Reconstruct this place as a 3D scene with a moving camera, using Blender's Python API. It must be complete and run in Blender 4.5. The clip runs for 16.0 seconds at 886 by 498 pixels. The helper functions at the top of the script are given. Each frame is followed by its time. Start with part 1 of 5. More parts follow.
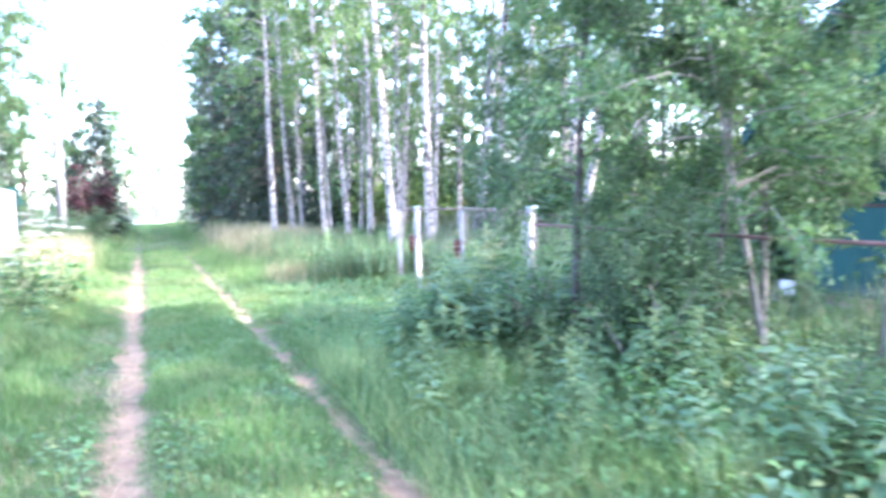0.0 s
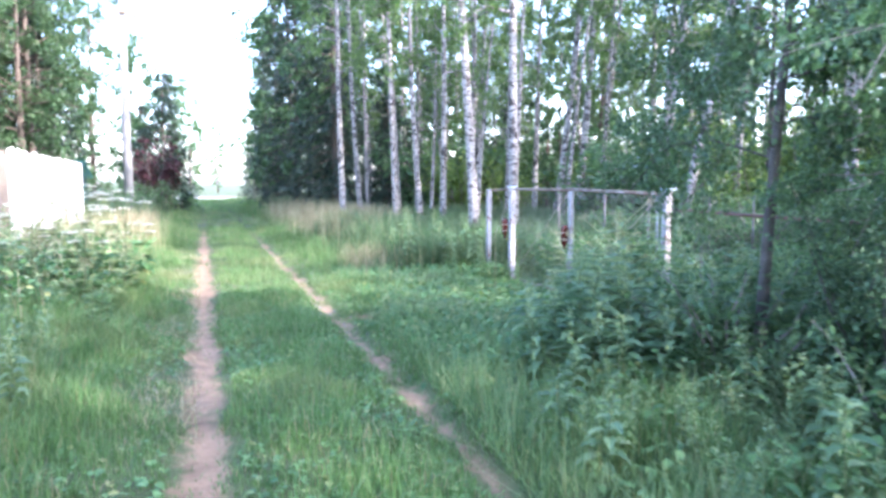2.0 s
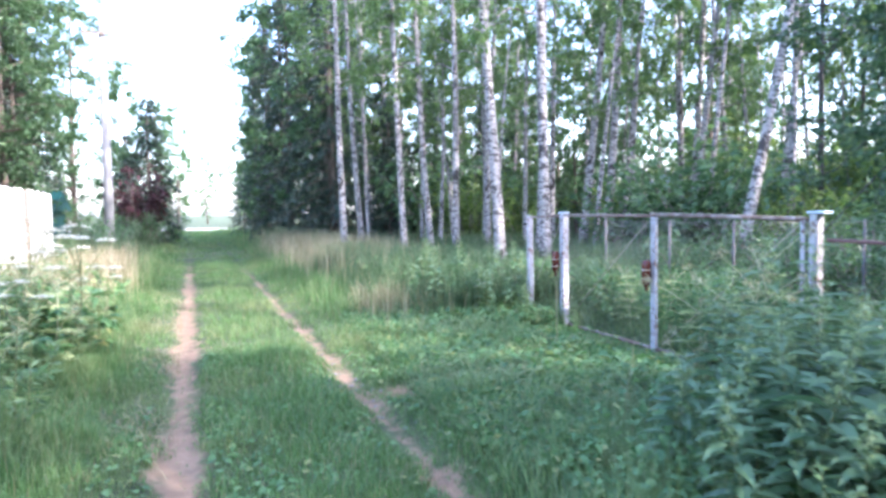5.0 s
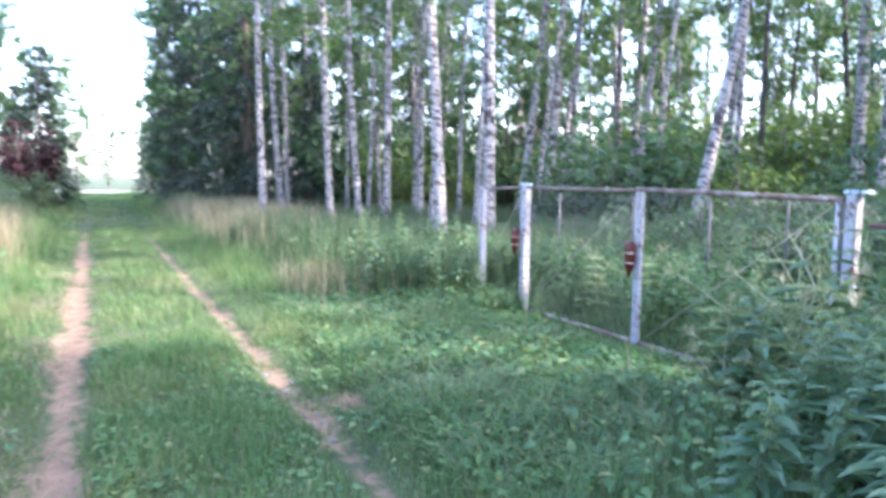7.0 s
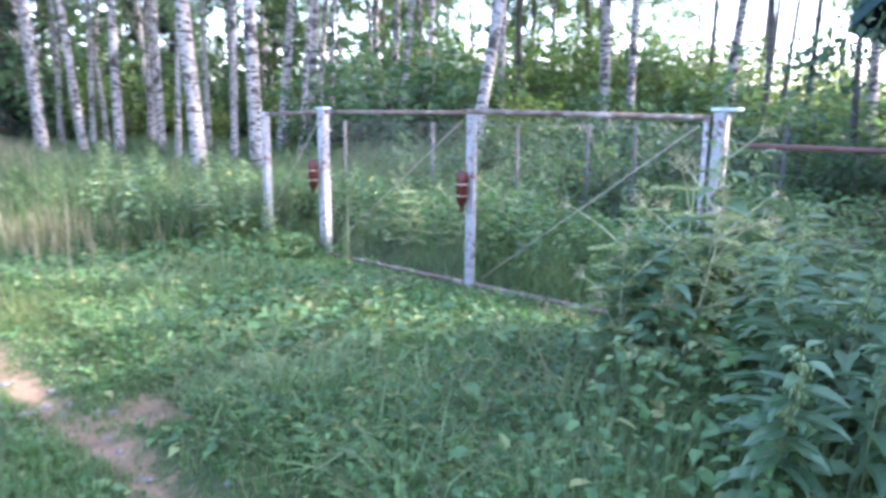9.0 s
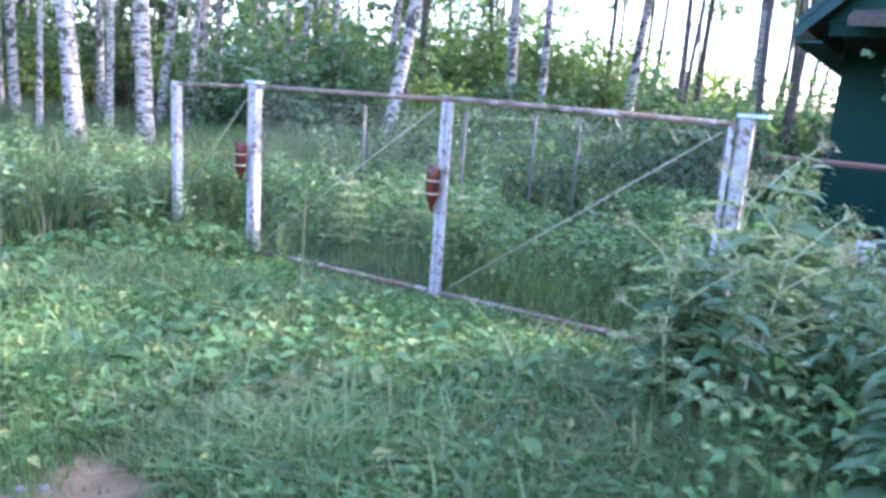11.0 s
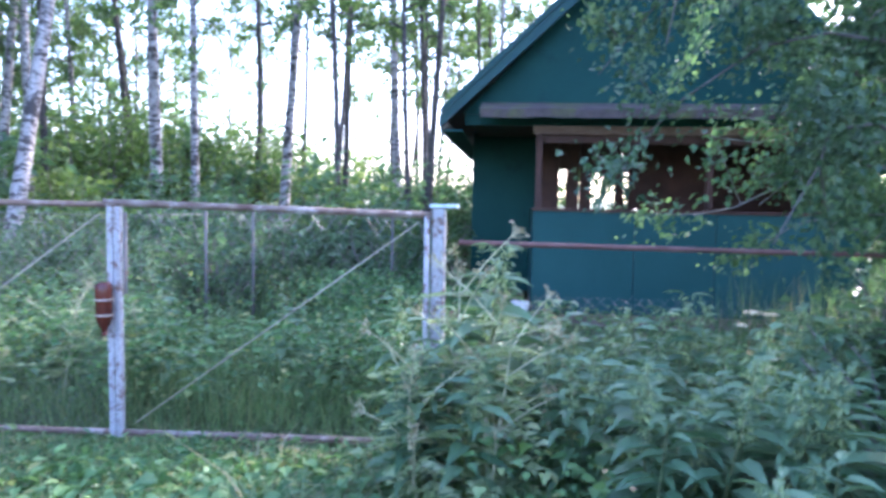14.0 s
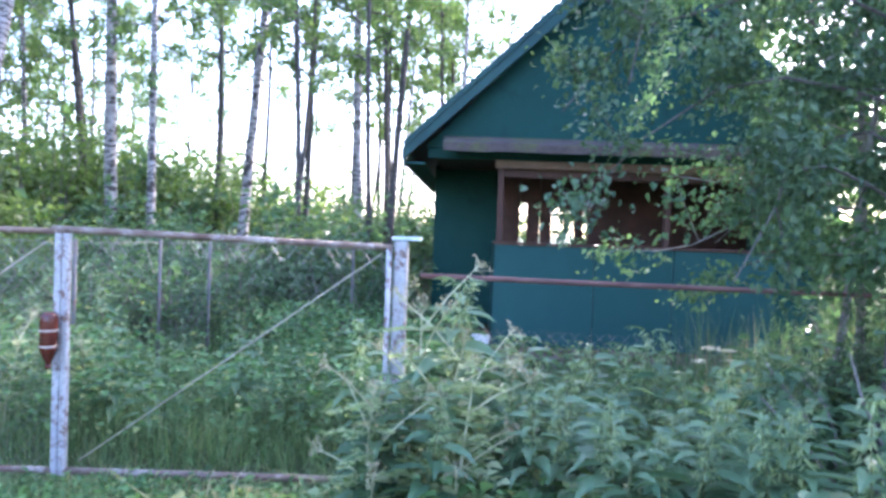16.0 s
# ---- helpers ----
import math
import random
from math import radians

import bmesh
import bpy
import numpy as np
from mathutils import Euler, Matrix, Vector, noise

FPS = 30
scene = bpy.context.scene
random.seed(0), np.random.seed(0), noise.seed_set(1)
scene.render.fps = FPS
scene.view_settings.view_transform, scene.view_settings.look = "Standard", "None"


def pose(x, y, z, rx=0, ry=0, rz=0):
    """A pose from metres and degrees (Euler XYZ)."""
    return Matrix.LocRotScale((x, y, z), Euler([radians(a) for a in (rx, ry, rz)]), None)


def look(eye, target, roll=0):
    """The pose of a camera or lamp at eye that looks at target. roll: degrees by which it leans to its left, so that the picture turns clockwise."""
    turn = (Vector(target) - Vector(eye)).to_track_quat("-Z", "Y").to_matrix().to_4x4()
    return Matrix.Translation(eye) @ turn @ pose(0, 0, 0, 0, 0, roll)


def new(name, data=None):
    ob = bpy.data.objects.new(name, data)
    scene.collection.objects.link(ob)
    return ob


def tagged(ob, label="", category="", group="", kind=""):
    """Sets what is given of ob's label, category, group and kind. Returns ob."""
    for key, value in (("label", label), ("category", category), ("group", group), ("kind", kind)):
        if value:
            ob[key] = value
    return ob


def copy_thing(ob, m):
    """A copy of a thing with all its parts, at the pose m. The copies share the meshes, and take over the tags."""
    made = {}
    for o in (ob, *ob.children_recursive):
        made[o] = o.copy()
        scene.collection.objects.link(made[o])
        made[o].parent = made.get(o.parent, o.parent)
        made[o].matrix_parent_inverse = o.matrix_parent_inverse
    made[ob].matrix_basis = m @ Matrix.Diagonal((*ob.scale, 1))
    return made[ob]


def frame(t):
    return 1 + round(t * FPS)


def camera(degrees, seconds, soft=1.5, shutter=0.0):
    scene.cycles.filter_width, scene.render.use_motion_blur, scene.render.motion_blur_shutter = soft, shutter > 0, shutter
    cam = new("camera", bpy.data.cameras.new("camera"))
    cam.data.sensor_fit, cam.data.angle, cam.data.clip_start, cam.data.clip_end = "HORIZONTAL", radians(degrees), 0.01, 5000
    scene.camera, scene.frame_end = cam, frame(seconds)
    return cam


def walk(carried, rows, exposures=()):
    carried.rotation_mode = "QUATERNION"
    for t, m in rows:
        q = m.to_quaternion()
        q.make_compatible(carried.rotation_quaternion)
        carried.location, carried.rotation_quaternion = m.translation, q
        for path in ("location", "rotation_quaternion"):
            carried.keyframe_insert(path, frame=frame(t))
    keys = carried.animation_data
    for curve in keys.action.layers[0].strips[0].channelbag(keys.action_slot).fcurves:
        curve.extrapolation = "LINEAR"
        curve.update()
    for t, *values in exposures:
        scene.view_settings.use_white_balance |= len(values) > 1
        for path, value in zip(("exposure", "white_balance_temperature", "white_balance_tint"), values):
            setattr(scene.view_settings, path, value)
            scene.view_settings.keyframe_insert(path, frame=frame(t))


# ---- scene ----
cam = camera(65.1, 16.0, soft=3.2, shutter=0.7)
PATH = [
    (0, (0.431, -1.64, 1.622), (1.127, 0.23, 1.487), -1.1),
    (0.5, (0.367, -1.283, 1.627), (0.913, 0.636, 1.477), -1.7),
    (1, (0.325, -0.862, 1.61), (0.797, 1.073, 1.428), -2.5),
    (1.5, (0.241, -0.46, 1.591), (0.778, 1.459, 1.415), -5.4),
    (2, (0.218, -0.16, 1.596), (0.767, 1.754, 1.408), 0.0),
    (2.5, (0.227, 0.151, 1.623), (0.792, 2.064, 1.477), -2.5),
    (3, (0.183, 0.528, 1.614), (0.71, 2.455, 1.525), -2.2),
    (3.5, (0.18, 0.908, 1.605), (0.81, 2.802, 1.472), 0.3),
    (4, (0.229, 1.308, 1.589), (0.816, 3.218, 1.494), -1.6),
    (6.5, (0.16, 2.994, 1.593), (0.792, 4.886, 1.444), 2.6),
    (7, (0.224, 3.309, 1.567), (1.026, 5.13, 1.372), 0.8),
    (7.5, (0.233, 3.651, 1.544), (1.087, 5.432, 1.228), 0.7),
    (8, (0.183, 4.02, 1.527), (1.269, 5.676, 1.244), -1.0),
    (8.5, (0.221, 4.353, 1.49), (1.479, 5.869, 1.144), -0.3),
    (9, (0.255, 4.606, 1.477), (1.65, 5.989, 1.1), 0.5),
    (11.5, (0.283, 5.845, 1.484), (1.939, 6.897, 1.096), 4.3),
    (12, (0.331, 5.952, 1.518), (2.025, 6.987, 1.276), 1.8),
    (12.5, (0.351, 6.043, 1.565), (2.183, 6.814, 1.337), 0.4),
    (13, (0.352, 6.043, 1.565), (2.286, 6.505, 1.346), 3.2),
    (13.5, (0.42, 6.072, 1.576), (2.387, 6.378, 1.386), 0.9),
    (14, (0.448, 6.084, 1.58), (2.434, 6.275, 1.434), 1.1),
    (14.5, (0.451, 6.086, 1.581), (2.446, 6.184, 1.463), 2.3),
    (15, (0.445, 6.083, 1.58), (2.442, 6.121, 1.486), 2.6),
    (15.5, (0.464, 6.091, 1.583), (2.461, 6.175, 1.512), 2.2),
    (16, (0.488, 6.101, 1.587), (2.486, 6.18, 1.535), 2.1),
]
walk(cam, [(t, look(eye, target, roll)) for t, eye, target, roll in PATH], [(0.0, 4.1, 5700, 25), (0.5, 3.9, 5700, 24), (1.5, 3.6, 5700, 24), (3.5, 3.25, 5600, 24), (6.5, 3.3, 5800, 27), (8.0, 3.3, 5800, 28), (9.0, 3.4, 5900, 28), (11.5, 3.5, 5500, 29), (12.5, 3.3, 5250, 31), (14.5, 3.35, 5500, 30), (16.0, 3.48, 5700, 29)])

# ---- world, sun and exposure ----
TO_SUN = Vector((0.61, -0.61, 0.55)).normalized()
world = bpy.data.worlds.new("sky")
scene.world = world
world.use_nodes = True
wn = world.node_tree.nodes
sky = wn.new("ShaderNodeTexSky")
sky.sky_type = "NISHITA"
sky.sun_disc = False
sky.sun_elevation = math.asin(TO_SUN.z)
sky.sun_rotation = math.atan2(TO_SUN.x, TO_SUN.y)
sky.air_density, sky.dust_density, sky.ozone_density = 1.0, 2.2, 1.0
wn["Background"].inputs["Strength"].default_value = 0.15
world.node_tree.links.new(sky.outputs[0], wn["Background"].inputs["Color"])
sun = new("sun", bpy.data.lights.new("sun", "SUN"))
sun.data.energy, sun.data.angle, sun.data.color = 1.5, radians(0.6), (1.0, 0.90, 0.76)
sun.matrix_world = look(TO_SUN * 60, (0, 0, 0))


# ---- materials ----
def ramp_of(nt, fac, stops):
    r = nt.nodes.new("ShaderNodeValToRGB")
    e = r.color_ramp.elements
    while len(e) < len(stops):
        e.new(0.5)
    for k, (p, c) in zip(e, stops):
        k.position, k.color = p, (*c, 1)
    nt.links.new(fac, r.inputs[0])
    return r.outputs[0]


def noise_of(nt, scale, detail=4.0, stretch=None, rough=0.6):
    co = nt.nodes.new("ShaderNodeTexCoord").outputs["Object"]
    if stretch:
        mp = nt.nodes.new("ShaderNodeMapping")
        mp.inputs["Scale"].default_value = stretch
        nt.links.new(co, mp.inputs[0])
        co = mp.outputs[0]
    n = nt.nodes.new("ShaderNodeTexNoise")
    n.inputs["Scale"].default_value, n.inputs["Detail"].default_value, n.inputs["Roughness"].default_value = scale, detail, rough
    nt.links.new(co, n.inputs["Vector"])
    return n.outputs["Fac"]


def mixed(nt, fac, a, b, how="MIX"):
    m = nt.nodes.new("ShaderNodeMix")
    m.data_type, m.blend_type = "RGBA", how
    for sock, v in ((m.inputs[0], fac), (m.inputs[6], a), (m.inputs[7], b)):
        if isinstance(v, (int, float)):
            sock.default_value = v
        elif isinstance(v, tuple):
            sock.default_value = (*v, 1)
        else:
            nt.links.new(v, sock)
    return m.outputs[2]


def surface(name, stops, scale=8.0, fine=60.0, rough=0.8, metal=0.0, bump=0.3, stretch=None, stain=None, depth=0.01, gloss=0.5):
    """Two scales of noise: broad colour, fine grain with relief; stain: (colour, scale, from, to)."""
    m = bpy.data.materials.new(name)
    m.use_nodes = True
    nt = m.node_tree
    b = nt.nodes["Principled BSDF"]
    col = ramp_of(nt, noise_of(nt, scale, 5.0, stretch), [(0.3 + 0.4 * i / max(1, len(stops) - 1), c) for i, c in enumerate(stops)])
    grain = noise_of(nt, fine, 3.0, stretch)
    col = mixed(nt, 0.55, col, ramp_of(nt, grain, [(0.3, (0.45, 0.45, 0.45)), (0.7, (1, 1, 1))]), "MULTIPLY")
    if stain:
        colour, s, lo, hi = stain
        f = ramp_of(nt, noise_of(nt, s, 6.0, None, 0.7), [(lo, (0, 0, 0)), (hi, (1, 1, 1))])
        col = mixed(nt, f, col, colour)
    nt.links.new(col, b.inputs["Base Color"])
    b.inputs["Roughness"].default_value, b.inputs["Metallic"].default_value = rough, metal
    b.inputs["Specular IOR Level"].default_value = gloss
    if bump:
        bp = nt.nodes.new("ShaderNodeBump")
        bp.inputs["Strength"].default_value, bp.inputs["Distance"].default_value = bump, depth
        nt.links.new(grain, bp.inputs["Height"])
        nt.links.new(bp.outputs[0], b.inputs["Normal"])
    return m


def leafy(name, dark, light, thin=0.45, gloss=0.35, odd=None, patch=None):
    """Leaves: each one a little different, letting light through."""
    m = bpy.data.materials.new(name)
    m.use_nodes = True
    nt = m.node_tree
    b = nt.nodes["Principled BSDF"]
    island = nt.nodes.new("ShaderNodeNewGeometry").outputs["Random Per Island"]
    stops = [(0.0, dark), (0.85, light)] + ([(0.97, odd)] if odd else [])
    col = ramp_of(nt, island, stops)
    col = mixed(nt, 0.5, col, ramp_of(nt, noise_of(nt, 1.3, 3.0), [(0.3, (0.5, 0.5, 0.5)), (0.7, (1, 1, 1))]), "MULTIPLY")
    if patch:
        col = mixed(nt, ramp_of(nt, noise_of(nt, 0.55, 5.0), [(0.50, (0, 0, 0)), (0.68, (0.75, 0.75, 0.75))]), col, patch)
    nt.links.new(col, b.inputs["Base Color"])
    b.inputs["Roughness"].default_value = 0.45
    b.inputs["Specular IOR Level"].default_value = gloss
    tr = nt.nodes.new("ShaderNodeBsdfTranslucent")
    nt.links.new(mixed(nt, 1.0, col, (1.2, 1.25, 0.85), "MULTIPLY"), tr.inputs[0])
    mx = nt.nodes.new("ShaderNodeMixShader")
    mx.inputs[0].default_value = thin
    nt.links.new(b.outputs[0], mx.inputs[1])
    nt.links.new(tr.outputs[0], mx.inputs[2])
    nt.links.new(mx.outputs[0], nt.nodes["Material Output"].inputs[0])
    return m


def ground_material():
    """Soil and turf; two bare wheel ruts that follow the track's bend."""
    m = bpy.data.materials.new("ground_soil")
    m.use_nodes = True
    nt = m.node_tree
    b = nt.nodes["Principled BSDF"]
    turf = ramp_of(nt, noise_of(nt, 0.9, 6.0), [(0.3, (0.035, 0.055, 0.016)), (0.55, (0.06, 0.085, 0.025)), (0.75, (0.11, 0.095, 0.045))])
    soil = ramp_of(nt, noise_of(nt, 5.0, 6.0), [(0.25, (0.115, 0.075, 0.045)), (0.5, (0.225, 0.145, 0.085)), (0.75, (0.31, 0.21, 0.13))])
    co = nt.nodes.new("ShaderNodeSeparateXYZ")
    nt.links.new(nt.nodes.new("ShaderNodeTexCoord").outputs["Object"], co.inputs[0])

    def calc(op, a, c=0.0, d=None):
        n = nt.nodes.new("ShaderNodeMath")
        n.operation = op
        for sock, v in zip(n.inputs, (a, c, d)):
            if v is None:
                continue
            if isinstance(v, (int, float)):
                sock.default_value = v
            else:
                nt.links.new(v, sock)
        return n.outputs[0]

    u = calc("ADD", co.outputs[0], calc("MULTIPLY", co.outputs[1], RUT_LEAN))
    wob = calc("MULTIPLY", calc("SUBTRACT", noise_of(nt, 7.0, 6.0), 0.5), 0.42)
    left = calc("SUBTRACT", calc("ABSOLUTE", calc("SUBTRACT", u, RUT_LEFT)), 0.05)
    right = calc("SUBTRACT", calc("ABSOLUTE", calc("SUBTRACT", u, RUT_RIGHT)), 0.0)
    slow = calc("MULTIPLY", calc("SUBTRACT", noise_of(nt, 0.8, 3.0), 0.5), 0.45)
    spot = calc("SQRT", calc("ADD", calc("POWER", calc("MULTIPLY", calc("SUBTRACT", co.outputs[0], 1.75), 0.55), 2.0), calc("POWER", calc("SUBTRACT", co.outputs[1], 8.0), 2.0)))
    near = calc("ADD", calc("ADD", calc("MINIMUM", calc("MINIMUM", left, right), calc("SUBTRACT", spot, 0.10)), wob), slow)
    near = calc("ADD", near, calc("MAXIMUM", calc("MULTIPLY", calc("SUBTRACT", co.outputs[1], 20.0), 0.02), 0.0))
    bare = calc("SMOOTH_MIN", calc("MAXIMUM", calc("SUBTRACT", 1.0, calc("MULTIPLY", calc("MAXIMUM", near, 0.0), 9.0)), 0.0), 1.0)
    col = mixed(nt, bare, turf, soil)
    nt.links.new(col, b.inputs["Base Color"])
    b.inputs["Roughness"].default_value = 0.95
    bp = nt.nodes.new("ShaderNodeBump")
    bp.inputs["Strength"].default_value, bp.inputs["Distance"].default_value = 0.7, 0.03
    nt.links.new(noise_of(nt, 22.0, 6.0), bp.inputs["Height"])
    nt.links.new(bp.outputs[0], b.inputs["Normal"])
    return m


RUT_LEAN, RUT_LEFT, RUT_RIGHT = 0.052, 0.17, 1.67
M_GROUND = ground_material()
M_SAND = surface("pale_sand", [(0.5, 0.45, 0.36), (0.62, 0.57, 0.47)], 0.5, 6)
M_GRASS = leafy("grass_blade", (0.064, 0.150, 0.049), (0.170, 0.300, 0.105), 0.4, 0.3, (0.312, 0.270, 0.168), (0.229, 0.260, 0.119))
M_MEADOW = leafy("meadow_blade", (0.060, 0.135, 0.055), (0.25, 0.37, 0.16), 0.4, 0.3, (0.28, 0.27, 0.14))
M_TALL = leafy("tall_grass_blade", (0.052, 0.112, 0.052), (0.144, 0.237, 0.105), 0.4, 0.3, (0.312, 0.260, 0.182), (0.166, 0.190, 0.126))
M_DRY = leafy("dry_grass_blade", (0.23, 0.19, 0.12), (0.45, 0.41, 0.28), 0.4, 0.2)
M_COVER = leafy("ground_elder_leaf", (0.064, 0.163, 0.062), (0.182, 0.338, 0.123), 0.4, 0.45, (0.343, 0.360, 0.140))
M_NETTLE = leafy("nettle_leaf", (0.085, 0.18, 0.09), (0.21, 0.335, 0.18), 0.35, 0.6)
M_TASSEL = leafy("nettle_tassel", (0.30, 0.42, 0.20), (0.48, 0.58, 0.34), 0.4, 0.2)
M_PALE = leafy("pale_weed_leaf", (0.26, 0.36, 0.16), (0.50, 0.57, 0.32), 0.4, 0.4)
M_SEED = leafy("dry_seed_head", (0.26, 0.22, 0.13), (0.46, 0.42, 0.27), 0.3, 0.2)
M_STEM = surface("green_stem", [(0.10, 0.15, 0.05), (0.20, 0.22, 0.09)], 6, 40, 0.6, bump=0.1)
M_DRYSTEM = surface("straw_stem", [(0.42, 0.43, 0.24), (0.60, 0.60, 0.38)], 6, 40, 0.7, bump=0.1)
M_UMBEL = leafy("white_floret", (0.55, 0.55, 0.47), (0.78, 0.78, 0.70), 0.3, 0.2)
M_BIRCHLEAF = leafy("birch_leaf", (0.064, 0.131, 0.049), (0.170, 0.263, 0.097), 0.5, 0.4)
M_ALDERLEAF = leafy("alder_leaf", (0.046, 0.106, 0.049), (0.110, 0.194, 0.087), 0.42, 0.4)
M_BUSHLEAF = leafy("shrub_leaf", (0.052, 0.125, 0.062), (0.144, 0.250, 0.113), 0.42, 0.45)
M_CHERRYLEAF = leafy("bird_cherry_leaf", (0.034, 0.085, 0.044), (0.10, 0.175, 0.085), 0.35, 0.45)
M_MUGWORT = leafy("mugwort_leaf", (0.085, 0.165, 0.08), (0.21, 0.32, 0.16), 0.42, 0.4)
# shrub leaf again, with the sun on the far bushes put into its colour
M_SUNLITLEAF = leafy("sunny_shrub_leaf", (0.094, 0.170, 0.042), (0.208, 0.300, 0.098), 0.5, 0.4)
M_SPRUCE = leafy("spruce_needles", (0.019, 0.045, 0.031), (0.052, 0.090, 0.056), 0.15, 0.3)
# leaf colour that holds the purple tinge of a lens flare
M_FLAREPURPLE = leafy("flare_purple_leaf", (0.04, 0.022, 0.03), (0.11, 0.045, 0.055), 0.4, 0.4)
M_BARK = surface("brown_bark", [(0.09, 0.07, 0.055), (0.17, 0.14, 0.11)], 5, 40, 0.95, bump=0.8, stretch=(3, 3, 0.6))
M_DARKBARK = surface("dark_grey_bark", [(0.05, 0.045, 0.04), (0.13, 0.12, 0.11)], 5, 40, 0.95, bump=0.6, stretch=(1, 1, 3))
M_GREYBARK = surface("grey_bark", [(0.18, 0.165, 0.14), (0.30, 0.28, 0.25)], 5, 40, 0.9, bump=0.5, stretch=(1, 1, 3))


def birch_bark():
    m = surface("birch_bark", [(0.28, 0.26, 0.24), (0.40, 0.38, 0.36), (0.47, 0.455, 0.44)], 3, 30, 0.7, bump=0.25)
    nt = m.node_tree
    b = nt.nodes["Principled BSDF"]
    was = b.inputs["Base Color"].links[0].from_socket
    marks = ramp_of(nt, noise_of(nt, 2.2, 5.0, (3.2, 3.2, 9.0), 0.65), [(0.50, (0, 0, 0)), (0.56, (1, 1, 1))])
    spots = ramp_of(nt, noise_of(nt, 1.5, 4.0, (2.4, 2.4, 2.0)), [(0.55, (0, 0, 0)), (0.61, (1, 1, 1))])
    col = mixed(nt, marks, was, (0.05, 0.042, 0.037))
    nt.links.new(mixed(nt, spots, col, (0.04, 0.034, 0.03)), b.inputs["Base Color"])
    return m


M_BIRCH = birch_bark()
M_TEAL = surface("teal_painted_board", [(0.018, 0.080, 0.076), (0.024, 0.098, 0.092)], 1.2, 90, 0.7, gloss=0.2, bump=0.12, stain=((0.03, 0.10, 0.10), 2.5, 0.62, 0.85))
M_TEALROOF = surface("teal_roof_sheet", [(0.007, 0.052, 0.052), (0.011, 0.072, 0.066)], 2, 50, 0.55, 0.0, bump=0.1, gloss=0.3)
# greener teal, darkened further for tree shade on the gable and the recess
M_TEALDARK = surface("shaded_teal_green_board", [(0.010, 0.056, 0.048), (0.013, 0.070, 0.060)], 1.2, 90, 0.7, gloss=0.15, bump=0.12, stain=((0.006, 0.027, 0.027), 2.5, 0.55, 0.8))
M_BROWN = surface("brown_stained_wood", [(0.055, 0.024, 0.016), (0.10, 0.043, 0.027)], 4, 40, 0.7, bump=0.4, stretch=(6, 1, 1))
M_OLDWOOD = surface("weathered_wood", [(0.20, 0.16, 0.12), (0.32, 0.27, 0.21)], 4, 40, 0.9, bump=0.5, stretch=(6, 1, 6))
M_TANWOOD = surface("tan_wood", [(0.16, 0.10, 0.07), (0.25, 0.17, 0.12)], 4, 40, 0.85, bump=0.4, stretch=(6, 1, 6))
M_CANOPY = surface("mossy_slate", [(0.065, 0.050, 0.047), (0.115, 0.092, 0.085)], 5, 40, 0.9, bump=0.6, stain=((0.085, 0.10, 0.03), 3.0, 0.48, 0.66))
M_CONCRETE = surface("old_concrete", [(0.26, 0.25, 0.23), (0.38, 0.36, 0.33)], 4, 50, 0.95, bump=0.5)
M_WHITEPAINT = surface("flaking_white_paint", [(0.36, 0.36, 0.37), (0.52, 0.52, 0.53)], 6, 60, 0.7, bump=0.3, stain=((0.15, 0.085, 0.06), 16.0, 0.51, 0.62))
M_RUST = surface("rusty_pipe", [(0.13, 0.078, 0.055), (0.23, 0.165, 0.13), (0.36, 0.32, 0.28)], 7, 80, 0.8, 0.1, bump=0.4, stain=((0.55, 0.52, 0.50), 9.0, 0.58, 0.72))
M_REDRAIL = surface("red_brown_rail", [(0.11, 0.048, 0.042), (0.19, 0.10, 0.088)], 7, 80, 0.7, bump=0.3)
M_WIRE = surface("dull_wire", [(0.20, 0.20, 0.19), (0.34, 0.32, 0.29)], 20, 90, 0.6, 0.4, bump=0.0)
M_ROPE = surface("pale_rod", [(0.38, 0.35, 0.26), (0.52, 0.48, 0.38)], 20, 90, 0.8, bump=0.0)
M_CAP = surface("light_blue_cap", [(0.40, 0.58, 0.70), (0.70, 0.80, 0.85)], 9, 60, 0.5, bump=0.1)
M_WHITEWALL = surface("near_white_board", [(0.70, 0.68, 0.63), (0.80, 0.79, 0.75)], 2, 40, 0.8, bump=0.3)
M_BLUEWALL = surface("light_blue_board", [(0.30, 0.48, 0.60), (0.42, 0.60, 0.70)], 2, 40, 0.7, bump=0.2)
M_ROOFING = surface("pale_slate_roof", [(0.50, 0.50, 0.50), (0.66, 0.66, 0.66)], 2, 30, 0.8, bump=0.3)
M_POLE = surface("grey_pole_wood", [(0.22, 0.22, 0.22), (0.33, 0.33, 0.33)], 3, 40, 0.9, bump=0.4, stretch=(4, 4, 0.6))
M_OLDPIPE = surface("dull_grey_pipe", [(0.10, 0.10, 0.10), (0.19, 0.185, 0.18)], 5, 60, 0.8, bump=0.3, stain=((0.12, 0.07, 0.05), 10.0, 0.52, 0.66))
M_LABEL = surface("pale_label_band", [(0.5, 0.42, 0.36), (0.62, 0.54, 0.46)], 10, 60, 0.5, bump=0.0)
M_REDCLOTH = surface("faded_red_cloth", [(0.22, 0.06, 0.07), (0.36, 0.14, 0.14)], 6, 60, 0.9, bump=0.4)
M_STONE = surface("grey_pebble", [(0.14, 0.135, 0.13), (0.27, 0.26, 0.25)], 5, 60, 0.9, bump=0.3)


